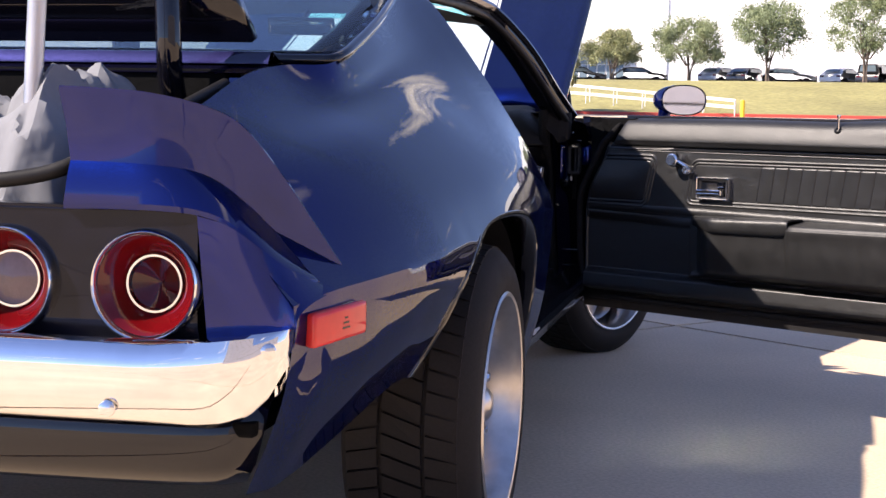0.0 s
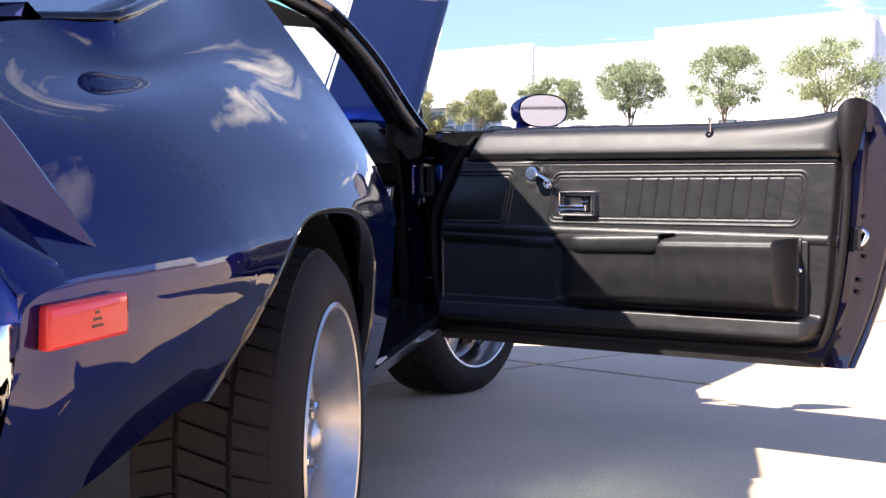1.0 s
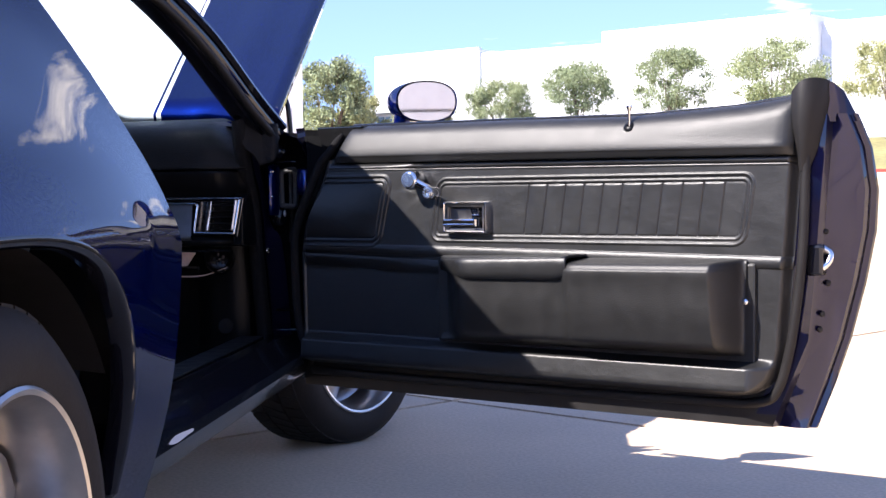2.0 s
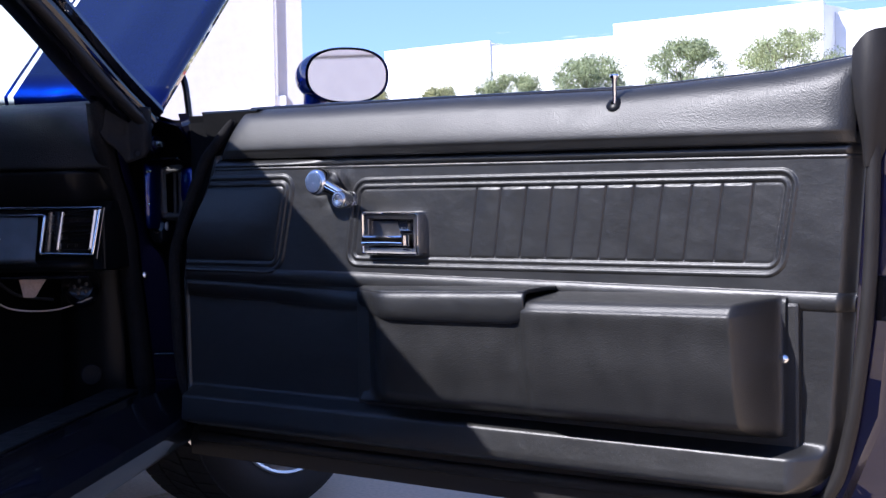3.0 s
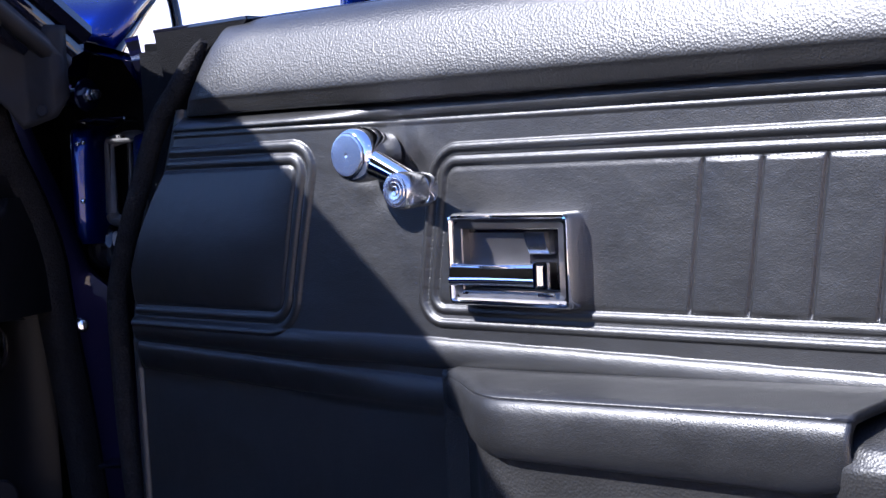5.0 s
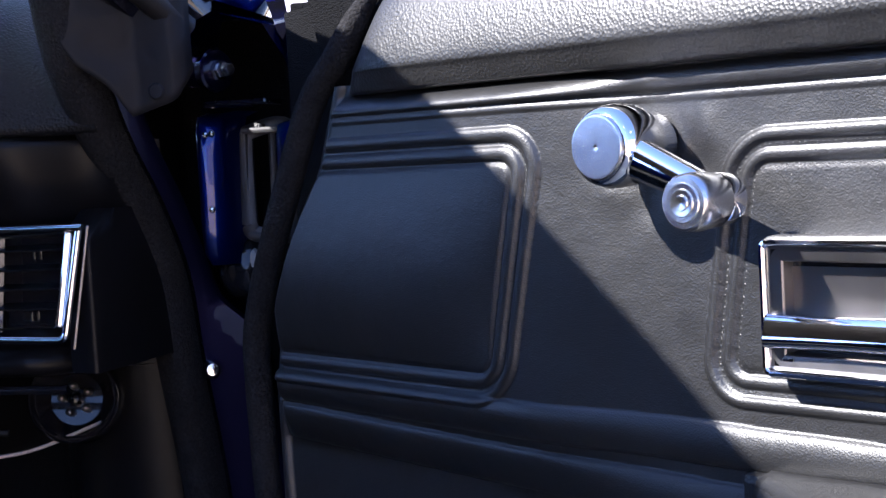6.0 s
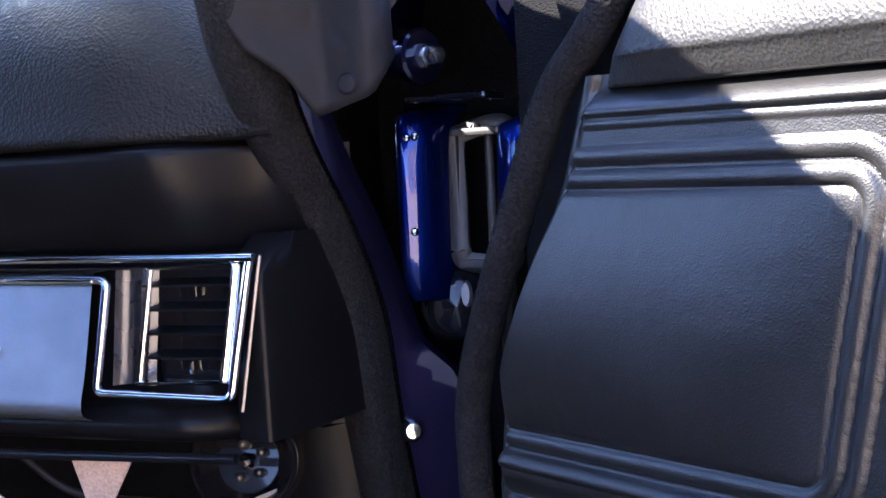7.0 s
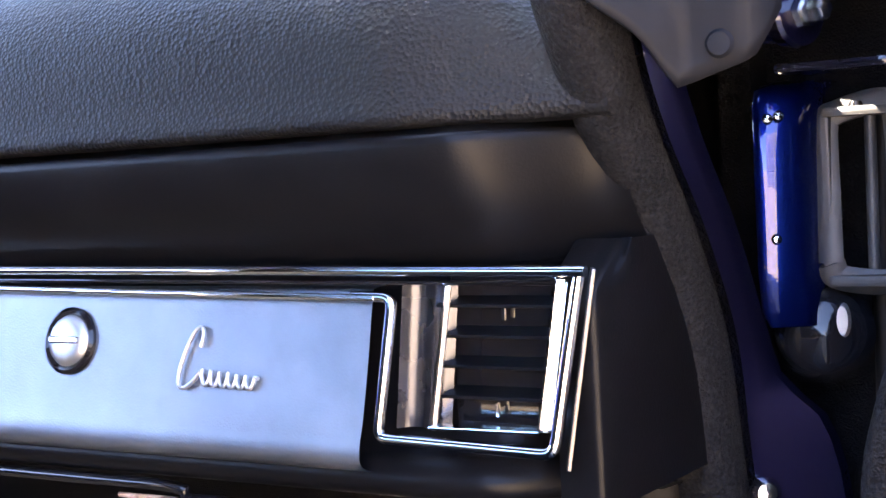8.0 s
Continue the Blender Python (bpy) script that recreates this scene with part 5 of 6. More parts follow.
# window crank: one chromed casting
def crank():
    hub, knob = Vector((0.402, -0.001, 0.771)), Vector((0.470, -0.036, 0.742))
    ob = lathe("window_crank", [(0.0, 0.045), (0.010, 0.0455), (0.0175, 0.0445), (0.0205, 0.042), (0.0225, 0.034), (0.0220, 0.02), (0.0175, 0.008), (0.017, 0.0)], CHROME, door, "chrome window crank", 40, axis_to(hub, (0, -1, 0)))
    lathe("crank_cap", [(0.0, 0.0462)] + [(0.0012 * k, 0.0466 + 0.00012 * (k % 2)) for k in range(1, 15)] + [(0.0172, 0.046), (0.0176, 0.0445)], BRUSHED, door, "", 40, axis_to(hub, (0, -1, 0)))
    a, b = hub + Vector((0, -0.034, 0)), knob + Vector((0, 0.004, 0))
    rows = []
    for t in np.linspace(0.12, 1.0, 9):
        p = a.lerp(b, t)
        w = 0.0125 - 0.0045 * t
        side = Vector((0.46, 0, 0.88))
        rows.append([tuple(p + side * (w * math.cos(k)) + Vector((0, -1, 0)) * (0.008 * math.sin(k))) for k in np.linspace(0, 2 * math.pi, 14, endpoint=False)])
    sheet("crank_arm", rows, CHROME, door, "", close=True)
    lathe("crank_knob", [(0.0, 0.030), (0.0035, 0.0305), (0.004, 0.0297), (0.0065, 0.030), (0.007, 0.0292), (0.0095, 0.0293), (0.010, 0.0286), (0.0125, 0.0285), (0.0140, 0.0265), (0.0146, 0.020), (0.0138, 0.006), (0.010, 0.0), (0.0, 0.0)],
          BRUSHED, door, "ribbed metal crank knob", 36, axis_to(knob, (0, -1, 0)))
    lathe("knob_collar", [(0.011, 0.006), (0.0135, 0.002), (0.013, -0.006), (0.0, -0.008)], CHROME, door, "", 28, axis_to(knob, (0, -1, 0)))


crank()


def rect_ring(name, u0, u1, z0, z1, r, profile, mat, parent, label=""):
    """A moulding swept round a rounded rectangle; profile: (inwards, v) pairs."""
    path = []
    for cu, cz, a0 in ((u1 - r, z1 - r, 0), (u0 + r, z1 - r, 90), (u0 + r, z0 + r, 180), (u1 - r, z0 + r, 270)):
        for a in np.linspace(a0, a0 + 90, 7):
            path.append((cu, cz, math.cos(radians(a)), math.sin(radians(a))))
    rows = [[(cu + (r - off) * c, v, cz + (r - off) * d) for cu, cz, c, d in path] for off, v in profile]
    return sheet(name, rows, mat, parent, label, flip=True, sharp=35, close=True)


def inner_handle():
    """Recessed lever in a chrome frame, with a grained plate and a cup behind the lever."""
    u0, u1, z0, z1 = 0.4775, 0.595, 0.6505, 0.7220
    frame_ob = rect_ring("handle_bezel", u0, u1, z0, z1, 0.006, [(-0.0006, 0.004), (-0.0004, -0.010), (0.0004, -0.0150), (0.0016, -0.0172), (0.0034, -0.0176), (0.0046, -0.0165), (0.0052, -0.0140)], CHROME, door, "chrome frame round the inner handle")
    rect_ring("handle_plate", u0, u1, z0, z1, 0.0065, [(0.0046, -0.0145), (0.0056, -0.0142), (0.0064, -0.0140)], DARK_CHROME, frame_ob)
    rect_ring("handle_plate", u0 + 0.006, u1 - 0.006, z0 + 0.006, z1 - 0.006, 0.006, [(0.0, -0.0138), (0.0058, -0.0132), (0.0066, -0.0122), (0.0070, -0.0035)], DARK_CHROME, frame_ob, "grained grey plate inside the frame")
    bm = bmesh.new()
    box(bm, (u0 + 0.008, -0.0042, z0 + 0.008), (u1 - 0.008, 0.002, z1 - 0.008), 0.0)
    part("handle_recess", bm, GLOSS_BLACK, frame_ob, "dark recess behind the inner handle", smooth=False)
    # finger cup: a scooped shell open upwards
    rows = []
    for t in np.linspace(0, 1, 10):
        u = u0 + 0.012 + 0.060 * t
        dip = 0.005 * math.sin(math.pi * t)
        rows.append([(u, -0.0046 - 0.001 * k * k, z0 + 0.030 + 0.026 * k - dip * (1 - k)) for k in np.linspace(0, 1, 7)])
    sheet("finger_cup", rows, DARK_CHROME, frame_ob, "", flip=True)
    # raised stop at the upper corner, its face tipped to the light
    stop = []
    for u, e in ((u1 - 0.046, 0.0), (u1 - 0.043, 1.0), (u1 - 0.024, 1.0), (u1 - 0.022, 0.0)):
        stop.append([(u, -0.004, z1 - 0.0135), (u, -0.004 - 0.011 * e, z1 - 0.0145), (u, -0.004 - 0.009 * e, z1 - 0.022), (u, -0.004 - 0.0045 * e, z1 - 0.031), (u, -0.004, z1 - 0.032)])
    sheet("handle_stop", stop, WORN_CHROME, frame_ob, "", flip=True, sharp=30)
    # lever: a flat-faced bar with rolled edges that widens at its free end
    rows = []
    for u in np.r_[u0 + 0.0035, np.linspace(u0 + 0.005, u1 - 0.030, 14), u1 - 0.0285]:
        t = (u - u0) / 0.085
        hh = 0.0088 - 0.0006 * math.sin(math.pi * min(1, t))
        e = 0.6 if u in (u0 + 0.0035, u1 - 0.0285) else 1.0
        c = z0 + 0.0242 + 0.0008 * t
        ring = []
        for a in np.linspace(0, 2 * math.pi, 24, endpoint=False):
            dv, dz = 0.0046 * e * math.copysign(abs(math.cos(a)) ** 0.6, math.cos(a)), hh * e * math.copysign(abs(math.sin(a)) ** 0.7, math.sin(a))
            ring.append((u, -0.0165 + dv * 0.94 + dz * 0.34, c + dz * 0.94 - dv * 0.34))
        rows.append(ring)
    lever = sheet("inner_door_handle", rows, CHROME, door, "chrome inner door lever", close=True, sharp=50)
    for lo, hi in (((u1 - 0.030, -0.0225, z0 + 0.0155), (u1 - 0.0265, -0.006, z0 + 0.0345)), ((u1 - 0.0195, -0.0225, z0 + 0.0150), (u1 - 0.0170, -0.006, z0 + 0.0350)),
                   ((u1 - 0.030, -0.0225, z0 + 0.0325), (u1 - 0.0170, -0.012, z0 + 0.0350)), ((u1 - 0.0275, -0.018, z0 + 0.0165), (u1 - 0.0190, -0.008, z0 + 0.0330))):
        box_part("handle_pivot", lo, hi, CHROME, lever, 0.0012)
    box_part("handle_foot", (u0 + 0.010, -0.0135, z0 + 0.0075), (u0 + 0.018, -0.004, z0 + 0.0115), WORN_CHROME, frame_ob, 0.0012)
    box_part("handle_foot", (u1 - 0.034, -0.0135, z0 + 0.0075), (u1 - 0.016, -0.004, z0 + 0.0115), WORN_CHROME, frame_ob, 0.0012)


inner_handle()
lathe("lock_knob", [(0.0, 0.055), (0.0062, 0.0545), (0.0068, 0.051), (0.0045, 0.047), (0.0034, 0.042), (0.0034, 0.0)], CHROME, door, "chrome lock button", 20, pose(0.945, -0.004, 0.862))
lathe("lock_grommet", [(0.004, 0.004), (0.010, 0.003), (0.013, 0.0), (0.013, -0.006)], PLASTIC, door, "", 24, axis_to((0.945, -0.004, 0.874), (0, -0.75, 0.66)))

# weatherstrip round the rear edge and the rubber corner piece
tube("weatherstrip", [(1.318, 0.012, 0.935), (1.318, 0.006, 0.86), (1.317, 0.008, 0.76), (1.311, 0.008, 0.62), (1.297, 0.008, 0.50), (1.283, 0.008, 0.42), (1.262, 0.010, 0.355), (1.225, 0.012, 0.325), (1.10, 0.014, 0.318), (0.6, 0.014, 0.312), (0.06, 0.014, 0.312)], 0.0095, RUBBER, door, "black rubber door weatherstrip", count=70)
tube("weatherstrip", [(0.066, 0.010, 0.33), (0.024, 0.004, 0.42), (0.015, 0.000, 0.60), (0.027, -0.002, 0.67), (0.082, -0.003, 0.775), (0.104, -0.001, 0.815), (0.128, 0.000, 0.838), (0.150, 0.001, 0.860), (0.170, 0.004, 0.884)], [0.0105] * 34 + [0.0100, 0.0095, 0.0085, 0.0075, 0.006, 0.004], FELT, door, "", count=40)
corner = [[(1.295, -0.006, 0.928), (1.315, -0.012, 0.946), (1.335, -0.004, 0.952), (1.352, 0.02, 0.95), (1.356, 0.05, 0.944)], [(1.296, -0.010, 0.90), (1.316, -0.018, 0.915), (1.336, -0.010, 0.92), (1.350, 0.014, 0.915), (1.356, 0.05, 0.91)],
          [(1.298, -0.008, 0.86), (1.314, -0.016, 0.868), (1.330, -0.010, 0.872), (1.340, 0.01, 0.87), (1.346, 0.03, 0.865)], [(1.305, -0.002, 0.81), (1.312, -0.010, 0.815), (1.324, -0.006, 0.817), (1.330, 0.008, 0.815), (1.334, 0.02, 0.81)],
          [(1.306, 0.004, 0.775), (1.311, -0.002, 0.776), (1.317, 0.0, 0.777), (1.321, 0.006, 0.776), (1.322, 0.012, 0.775)]]
sheet("corner_seal", [catmull(r, 14) for r in corner], RUBBER, door, "moulded black rubber corner seal", flip=True)
# latch
lt = bmesh.new()
box(lt, (1.312, 0.022, 0.575), (1.345, 0.050, 0.635), 0.006)
part("latch_housing", lt, GLOSS_BLACK, door, smooth=False)
tube("latch", [(1.335, 0.030, 0.585), (1.350, 0.040, 0.60), (1.352, 0.046, 0.618), (1.338, 0.040, 0.63)], 0.007, WORN_CHROME, door, "worn chrome latch claw", count=14)
for u, v, z in ((1.345, 0.055, 0.56), (1.342, 0.05, 0.66), (1.335, 0.05, 0.50), (1.33, 0.05, 0.47)):
    lathe("latch_screw", [(0.0, 0.003), (0.005, 0.002), (0.006, 0.0)], RUBBER, door, "", 14, axis_to((u, v, z), (0.75, -0.66, 0)))

# outside mirror: a bullet housing on a stem, with its glass turned to the rear
MIR = Vector((1.180, 1.985, 0.962))
mw = DOOR_M.inverted() @ (Matrix.Translation(MIR) @ Matrix.Rotation(radians(17), 4, "Z") @ Matrix.Rotation(radians(1), 4, "X"))
mrows = []
for t in np.linspace(0, 1, 12):
    k = math.cos(t * math.pi / 2) ** 0.5 if t < 1 else 0.02
    mrows.append([tuple(mw @ Vector((0.075 * k * math.copysign(abs(math.cos(w)) ** 0.8, math.cos(w)) - 0.048 * t, 0.115 * t - 0.004, 0.050 * k * math.copysign(abs(math.sin(w)) ** 0.85, math.sin(w))))) for w in np.linspace(0, 2 * math.pi, 40, endpoint=False)])
sheet("mirror_housing", mrows, PAINT, door, "blue bullet-shaped mirror housing", close=True)
bm = bmesh.new()
ring = [bm.verts.new(mw @ Vector((0.070 * math.copysign(abs(math.cos(w)) ** 0.8, math.cos(w)), -0.003, 0.046 * math.copysign(abs(math.sin(w)) ** 0.85, math.sin(w))))) for w in np.linspace(0, 2 * math.pi, 40, endpoint=False)]
bm.faces.new(ring)
part("mirror_glass", bm, MIRROR, door, "oval mirror glass")
tube("mirror_stem", [tuple(mw @ Vector(p)) for p in ((-0.05, 0.03, -0.025), (-0.055, 0.035, -0.05), (-0.05, 0.04, -0.075))], [0.024, 0.02, 0.03], PAINT, door, segments=16)

# ---- dash and front door pillar ----
dash_pad = []
for x in np.r_[np.linspace(-0.70, 0.60, 30), np.linspace(0.62, 0.735, 12)]:
    e = smooth(0.62, 0.735, x)
    zt = 0.925 - 0.055 * e
    back = 0.03 * e
    dash_pad.append(catmull([(x, 2.20, zt + 0.01), (x, 2.08, zt), (x, 2.005 + back, zt - 0.018), (x, 1.972 + back, zt - 0.055 * (1 - 0.4 * e)), (x, 1.962 + back, 0.822), (x, 1.960 + back, 0.806), (x, 1.972 + back, 0.803), (x, 1.985 + back, 0.803)], 30))
sheet("dash_pad", dash_pad, DASH_VINYL, car, "padded black grained dashboard top", flip=True)
lower = []
for x in np.r_[np.linspace(-0.70, 0.66, 30), np.linspace(0.672, 0.729, 10)]:
    e = smooth(0.660, 0.729, x)
    back = 0.055 * e
    lower.append(catmull([(x, 1.985 + back, 0.806), (x, 1.968 + back, 0.801), (x, 1.962 + back, 0.795), (x, 1.970 + back, 0.765), (x, 1.992 + back, 0.738), (x, 2.004 + back, 0.730), (x, 2.006 + back, 0.70), (x, 2.0 + back, 0.65), (x, 1.985 + back, 0.638),
                          (x, 1.978 + back, 0.628), (x, 1.985 + back, 0.618), (x, 2.02 + back, 0.614)], 44))
sheet("dash_panel", lower, PLASTIC, car, "black lower dashboard panel", flip=True)


cap = []
for z in np.linspace(0.620, 0.745, 12):
    e = smooth(0.725, 0.745, z)
    cap.append(catmull([(0.700, 1.992 + 0.03 * e, z), (0.722, 1.985 + 0.035 * e, z), (0.7275, 1.992 + 0.035 * e, z), (0.731, 2.02, z), (0.734, 2.07, z), (0.735, 2.10, z)], 16))
sheet("dash_end_cap", cap, PLASTIC, car, "black end of the dashboard beside the door", flip=False)


def bar(name, a, b, w, d, mat, label=""):
    """A thin bevelled strip on the dash face from a to b."""
    a, b = Vector(a), Vector(b)
    way = (b - a).normalized()
    m = Matrix.Translation((a + b) / 2) @ way.to_track_quat("X", "Z").to_matrix().to_4x4()
    bm = bmesh.new()
    L = (b - a).length / 2
    box(bm, (-L, -d, -w / 2), (L, d, w / 2), min(w, d) * 0.35, m)
    return part(name, bm, mat, car, label, smooth=False)


tube("dash_trim", [(-0.68, 1.981, 0.7465), (0.724, 1.981, 0.7325)], 0.0028, CHROME, car, "thin chrome dash trim", segments=14)
bar("dash_trim", (-0.68, 1.988, 0.7395), (0.720, 1.988, 0.7262), 0.0022, 0.004, GLOSS_BLACK)
bar("dash_trim", (0.7255, 1.986, 0.7335), (0.7115, 1.978, 0.6400), 0.0020, 0.005, DARK_CHROME)


def rounded_path(points, r, closed=False, steps=5):
    """The same corners, each cut by a short curve."""
    pts = [Vector(p) for p in points]
    out = [] if closed else [pts[0]]
    for k in range(0 if closed else 1, len(pts) if closed else len(pts) - 1):
        p, a, b = pts[k], pts[k - 1], pts[(k + 1) % len(pts)]
        p0, p1 = p + (a - p).normalized() * r, p + (b - p).normalized() * r
        for t in np.linspace(0, 1, steps):
            out.append(p0 * (1 - t) ** 2 + p * 2 * t * (1 - t) + p1 * t * t)
    out += [out[0]] if closed else [pts[-1]]
    return out


tube("vent_bezel", rounded_path([(0.590, 1.9835, 0.7205), (0.6150, 1.9835, 0.7200), (0.606, 1.976, 0.6495), (0.7055, 1.976, 0.6470), (0.7190, 1.984, 0.7310)], 0.006), 0.0031, CHROME, car, "chrome bezel round the vent bay", segments=10)
# glovebox door
rows = []
for x in np.linspace(0.16, 0.600, 14):
    e = 0.004 * (x - 0.38)
    rows.append(catmull([(x, 2.002, 0.7245), (x, 1.991, 0.7240), (x, 1.988, 0.7200), (x, 1.981, 0.69), (x, 1.973, 0.66), (x, 1.968, 0.645), (x, 1.969, 0.636), (x, 1.982, 0.630)], 24))
glove = sheet("glovebox_door", rows, SATIN, car, "satin black glovebox door", flip=True)
tube("glovebox_trim", [(0.14, 1.982, 0.7290), (0.605, 1.982, 0.7195)], 0.0021, CHROME, car, segments=12)
lock_m = axis_to((0.388, 1.9808, 0.6945), (0, -1, 0.25))
lathe("glovebox_lock", [(0.0, 0.004), (0.010, 0.0045), (0.0140, 0.003), (0.0152, 0.001)], PALE_ALU, glove, "chrome glovebox lock", 32, lock_m)
lathe("lock_surround", [(0.0152, 0.001), (0.0175, 0.0025), (0.0198, 0.001), (0.0203, -0.003)], GLOSS_BLACK, glove, "", 32, lock_m)
lk = bmesh.new()
box(lk, (-0.012, -0.002, 0.003), (0.012, 0.002, 0.006), 0.001, lock_m)
part("lock_slot", lk, WORN_CHROME, glove, smooth=False)
# the maker's badge as a plain flowing stroke
bx, bz = 0.0165, 0.0030
face = lambda z: 1.9795 + (z - 0.69) * 0.25
stroke = [(0.4735, 0.6900), (0.4748, 0.6970), (0.4725, 0.7005), (0.4680, 0.6975), (0.4635, 0.6890), (0.4600, 0.6780), (0.4600, 0.6700), (0.4640, 0.6680), (0.4700, 0.6715), (0.4745, 0.6765)]
tube("badge", [(x + bx, face(z + bz) - 0.001, z + bz) for x, z in stroke], 0.00125, PALE_ALU, glove, "bright metal badge stroke", segments=6, count=50)
wav = [(0.4745 + 0.0380 * q + 0.0012 * math.cos(q * 39.0), 0.6742 - 0.0022 * q + (0.0042 - 0.0012 * q) * math.sin(q * 39.0)) for q in np.linspace(0, 1, 110)]
tube("badge", [(x + bx, face(z + bz) - 0.001, z + bz) for x, z in wav] + [(0.5155 + bx, face(0.6745 + bz) - 0.001, 0.6745 + bz)], 0.0012, PALE_ALU, glove, "", segments=6)
# channel between the glovebox and the vent, with rounded ribs
rows = []
for t in np.linspace(0, 1, 13):
    z = 0.6520 + 0.0735 * t
    x0 = 0.6085 + 0.0085 * t
    rows.append(catmull([(x0, 1.990, z), (x0 + 0.004, 1.9955, z), (x0 + 0.010, 1.9975, z), (x0 + 0.015, 1.9945, z), (x0 + 0.021, 1.9900, z), (x0 + 0.027, 1.9890, z), (x0 + 0.0315, 1.9925, z)], 22))
sheet("vent_channel", rows, SMOKED, car, "smoked metal channel beside the vent", flip=False)
# air vent with its louvres
vent = bmesh.new()
box(vent, (0.641, 1.998, 0.654), (0.706, 2.05, 0.729), 0.0)
vent_ob = part("air_vent", vent, GLOSS_BLACK, car, "chrome-framed dash air vent", smooth=False)
for a, b, w in (((0.6465, 1.986, 0.7265), (0.6375, 1.979, 0.6565), 0.0035), ((0.7085, 1.986, 0.729), (0.6990, 1.979, 0.6570), 0.0058), ((0.6465, 1.986, 0.7265), (0.7085, 1.986, 0.729), 0.0018), ((0.6375, 1.979, 0.6565), (0.6990, 1.979, 0.6570), 0.0018)):
    bar("vent_frame", a, b, w, 0.005, CHROME)
for k in range(4):
    z = 0.6725 + 0.0150 * k
    lb = bmesh.new()
    box(lb, (0.640, -0.009, -0.0009), (0.706, 0.009, 0.0009), 0.0006, Matrix.Translation((0, 1.993, z)) @ Matrix.Rotation(radians(12), 4, "X"))
    part("louvre", lb, PLASTIC, vent_ob, smooth=False)
for k in (0, 3):
    x, z = 0.672 - 0.002 * (3 - k), 0.6640 + 0.0160 * k
    lb = bmesh.new()
    box(lb, (x, 1.9925, z - 0.004), (x + 0.0016, 1.9945, z + 0.003), 0.0)
    part("vane", lb, WORN_CHROME, vent_ob, smooth=False)
# below the dash
tube("under_dash_strip", [(-0.6, 1.985, 0.612), (0.30, 1.982, 0.613), (0.455, 1.982, 0.613), (0.468, 1.983, 0.607), (0.50, 1.985, 0.606), (0.69, 2.0, 0.605)], 0.0035, GLOSS_BLACK, car, count=20)
tube("cable", [(0.50, 2.02, 0.60), (0.54, 2.03, 0.57), (0.60, 2.05, 0.56)], 0.003, RUBBER, car, count=12)
kick_m = axis_to((0.641, 2.085, 0.583), (0.35, -1, 0.25))
kick = lathe("kick_vent", [(0.0, -0.018), (0.022, -0.018), (0.031, -0.010), (0.0345, 0.002), (0.0365, 0.0035), (0.0385, 0.001), (0.0385, -0.03)], GLOSS_BLACK, car, "round black kick vent with small bright knobs", 40, kick_m)
lathe("vent_hub", [(0.0, -0.004), (0.004, -0.005), (0.006, -0.009), (0.006, -0.018)], GLOSS_BLACK, kick, "", 20, kick_m)
for k in range(5):
    w = 2 * math.pi * k / 5 + 0.5
    lathe("vent_knob", [(0.0, 0.0035), (0.002, 0.003), (0.0034, 0.0012), (0.0034, -0.008)], DARK_CHROME, kick, "", 14, kick_m @ Matrix.Translation((0.012 * math.cos(w), 0.012 * math.sin(w), -0.011)))
pydata("board_flap", [(x, y + dy, z) for dy in (0.0, 0.002) for x, y, z in ((0.548, 2.016, 0.602), (0.598, 2.020, 0.600), (0.574, 2.026, 0.566), (0.552, 2.026, 0.566))],
              [(0, 1, 2, 3), (7, 6, 5, 4), (0, 4, 5, 1), (1, 5, 6, 2), (2, 6, 7, 3), (3, 7, 4, 0)], BOARD, car, "bare fibreboard corner under the dashboard", False)
tube("cable", [(0.40, 2.00, 0.600), (0.47, 2.00, 0.598), (0.49, 2.005, 0.575), (0.53, 2.02, 0.545), (0.60, 2.06, 0.54), (0.66, 2.10, 0.56)], 0.0016, BOARD, car, "thin beige cable under the dashboard", count=30)
sheet("kick_panel", [[(0.70, 2.16, z), (0.655, 2.13, z), (0.60, 2.16, z), (0.55, 2.22, z)] for z in (0.33, 0.5, 0.66, 0.80)], PLASTIC, car, "black kick panel", flip=True)
lathe("speaker_grille", [(0.0, 0.002), (0.018, 0.0018), (0.020, 0.0)], SHEET_GREY, car, "round pale kick panel grille", 28, axis_to((0.645, 2.120, 0.408), (0.6, -1, 0)))

# felt strip up the pillar
lace = catmull([(0.745, 2.145, 0.36), (0.735, 2.135, 0.50), (0.730, 2.112, 0.615), (0.729, 2.096, 0.69), (0.729, 2.055, 0.757), (0.728, 2.015, 0.805), (0.728, 1.985, 0.845), (0.728, 1.968, 0.875), (0.730, 1.95, 0.93)], 44)
rows = []
for p in lace:
    rows.append([(p[0] - 0.022, p[1] + 0.012, p[2] - 0.008), (p[0] - 0.019, p[1] - 0.004, p[2] - 0.009), (p[0] - 0.008, p[1] - 0.014, p[2] - 0.010), (p[0] + 0.007, p[1] - 0.016, p[2] - 0.006), (p[0] + 0.014, p[1] - 0.003, p[2]), (p[0] + 0.015, p[1] + 0.012, p[2] + 0.004)])
sheet("windlace", [catmull(r, 14) for r in rows], FELT, car, "fuzzy charcoal door windlace", flip=False)
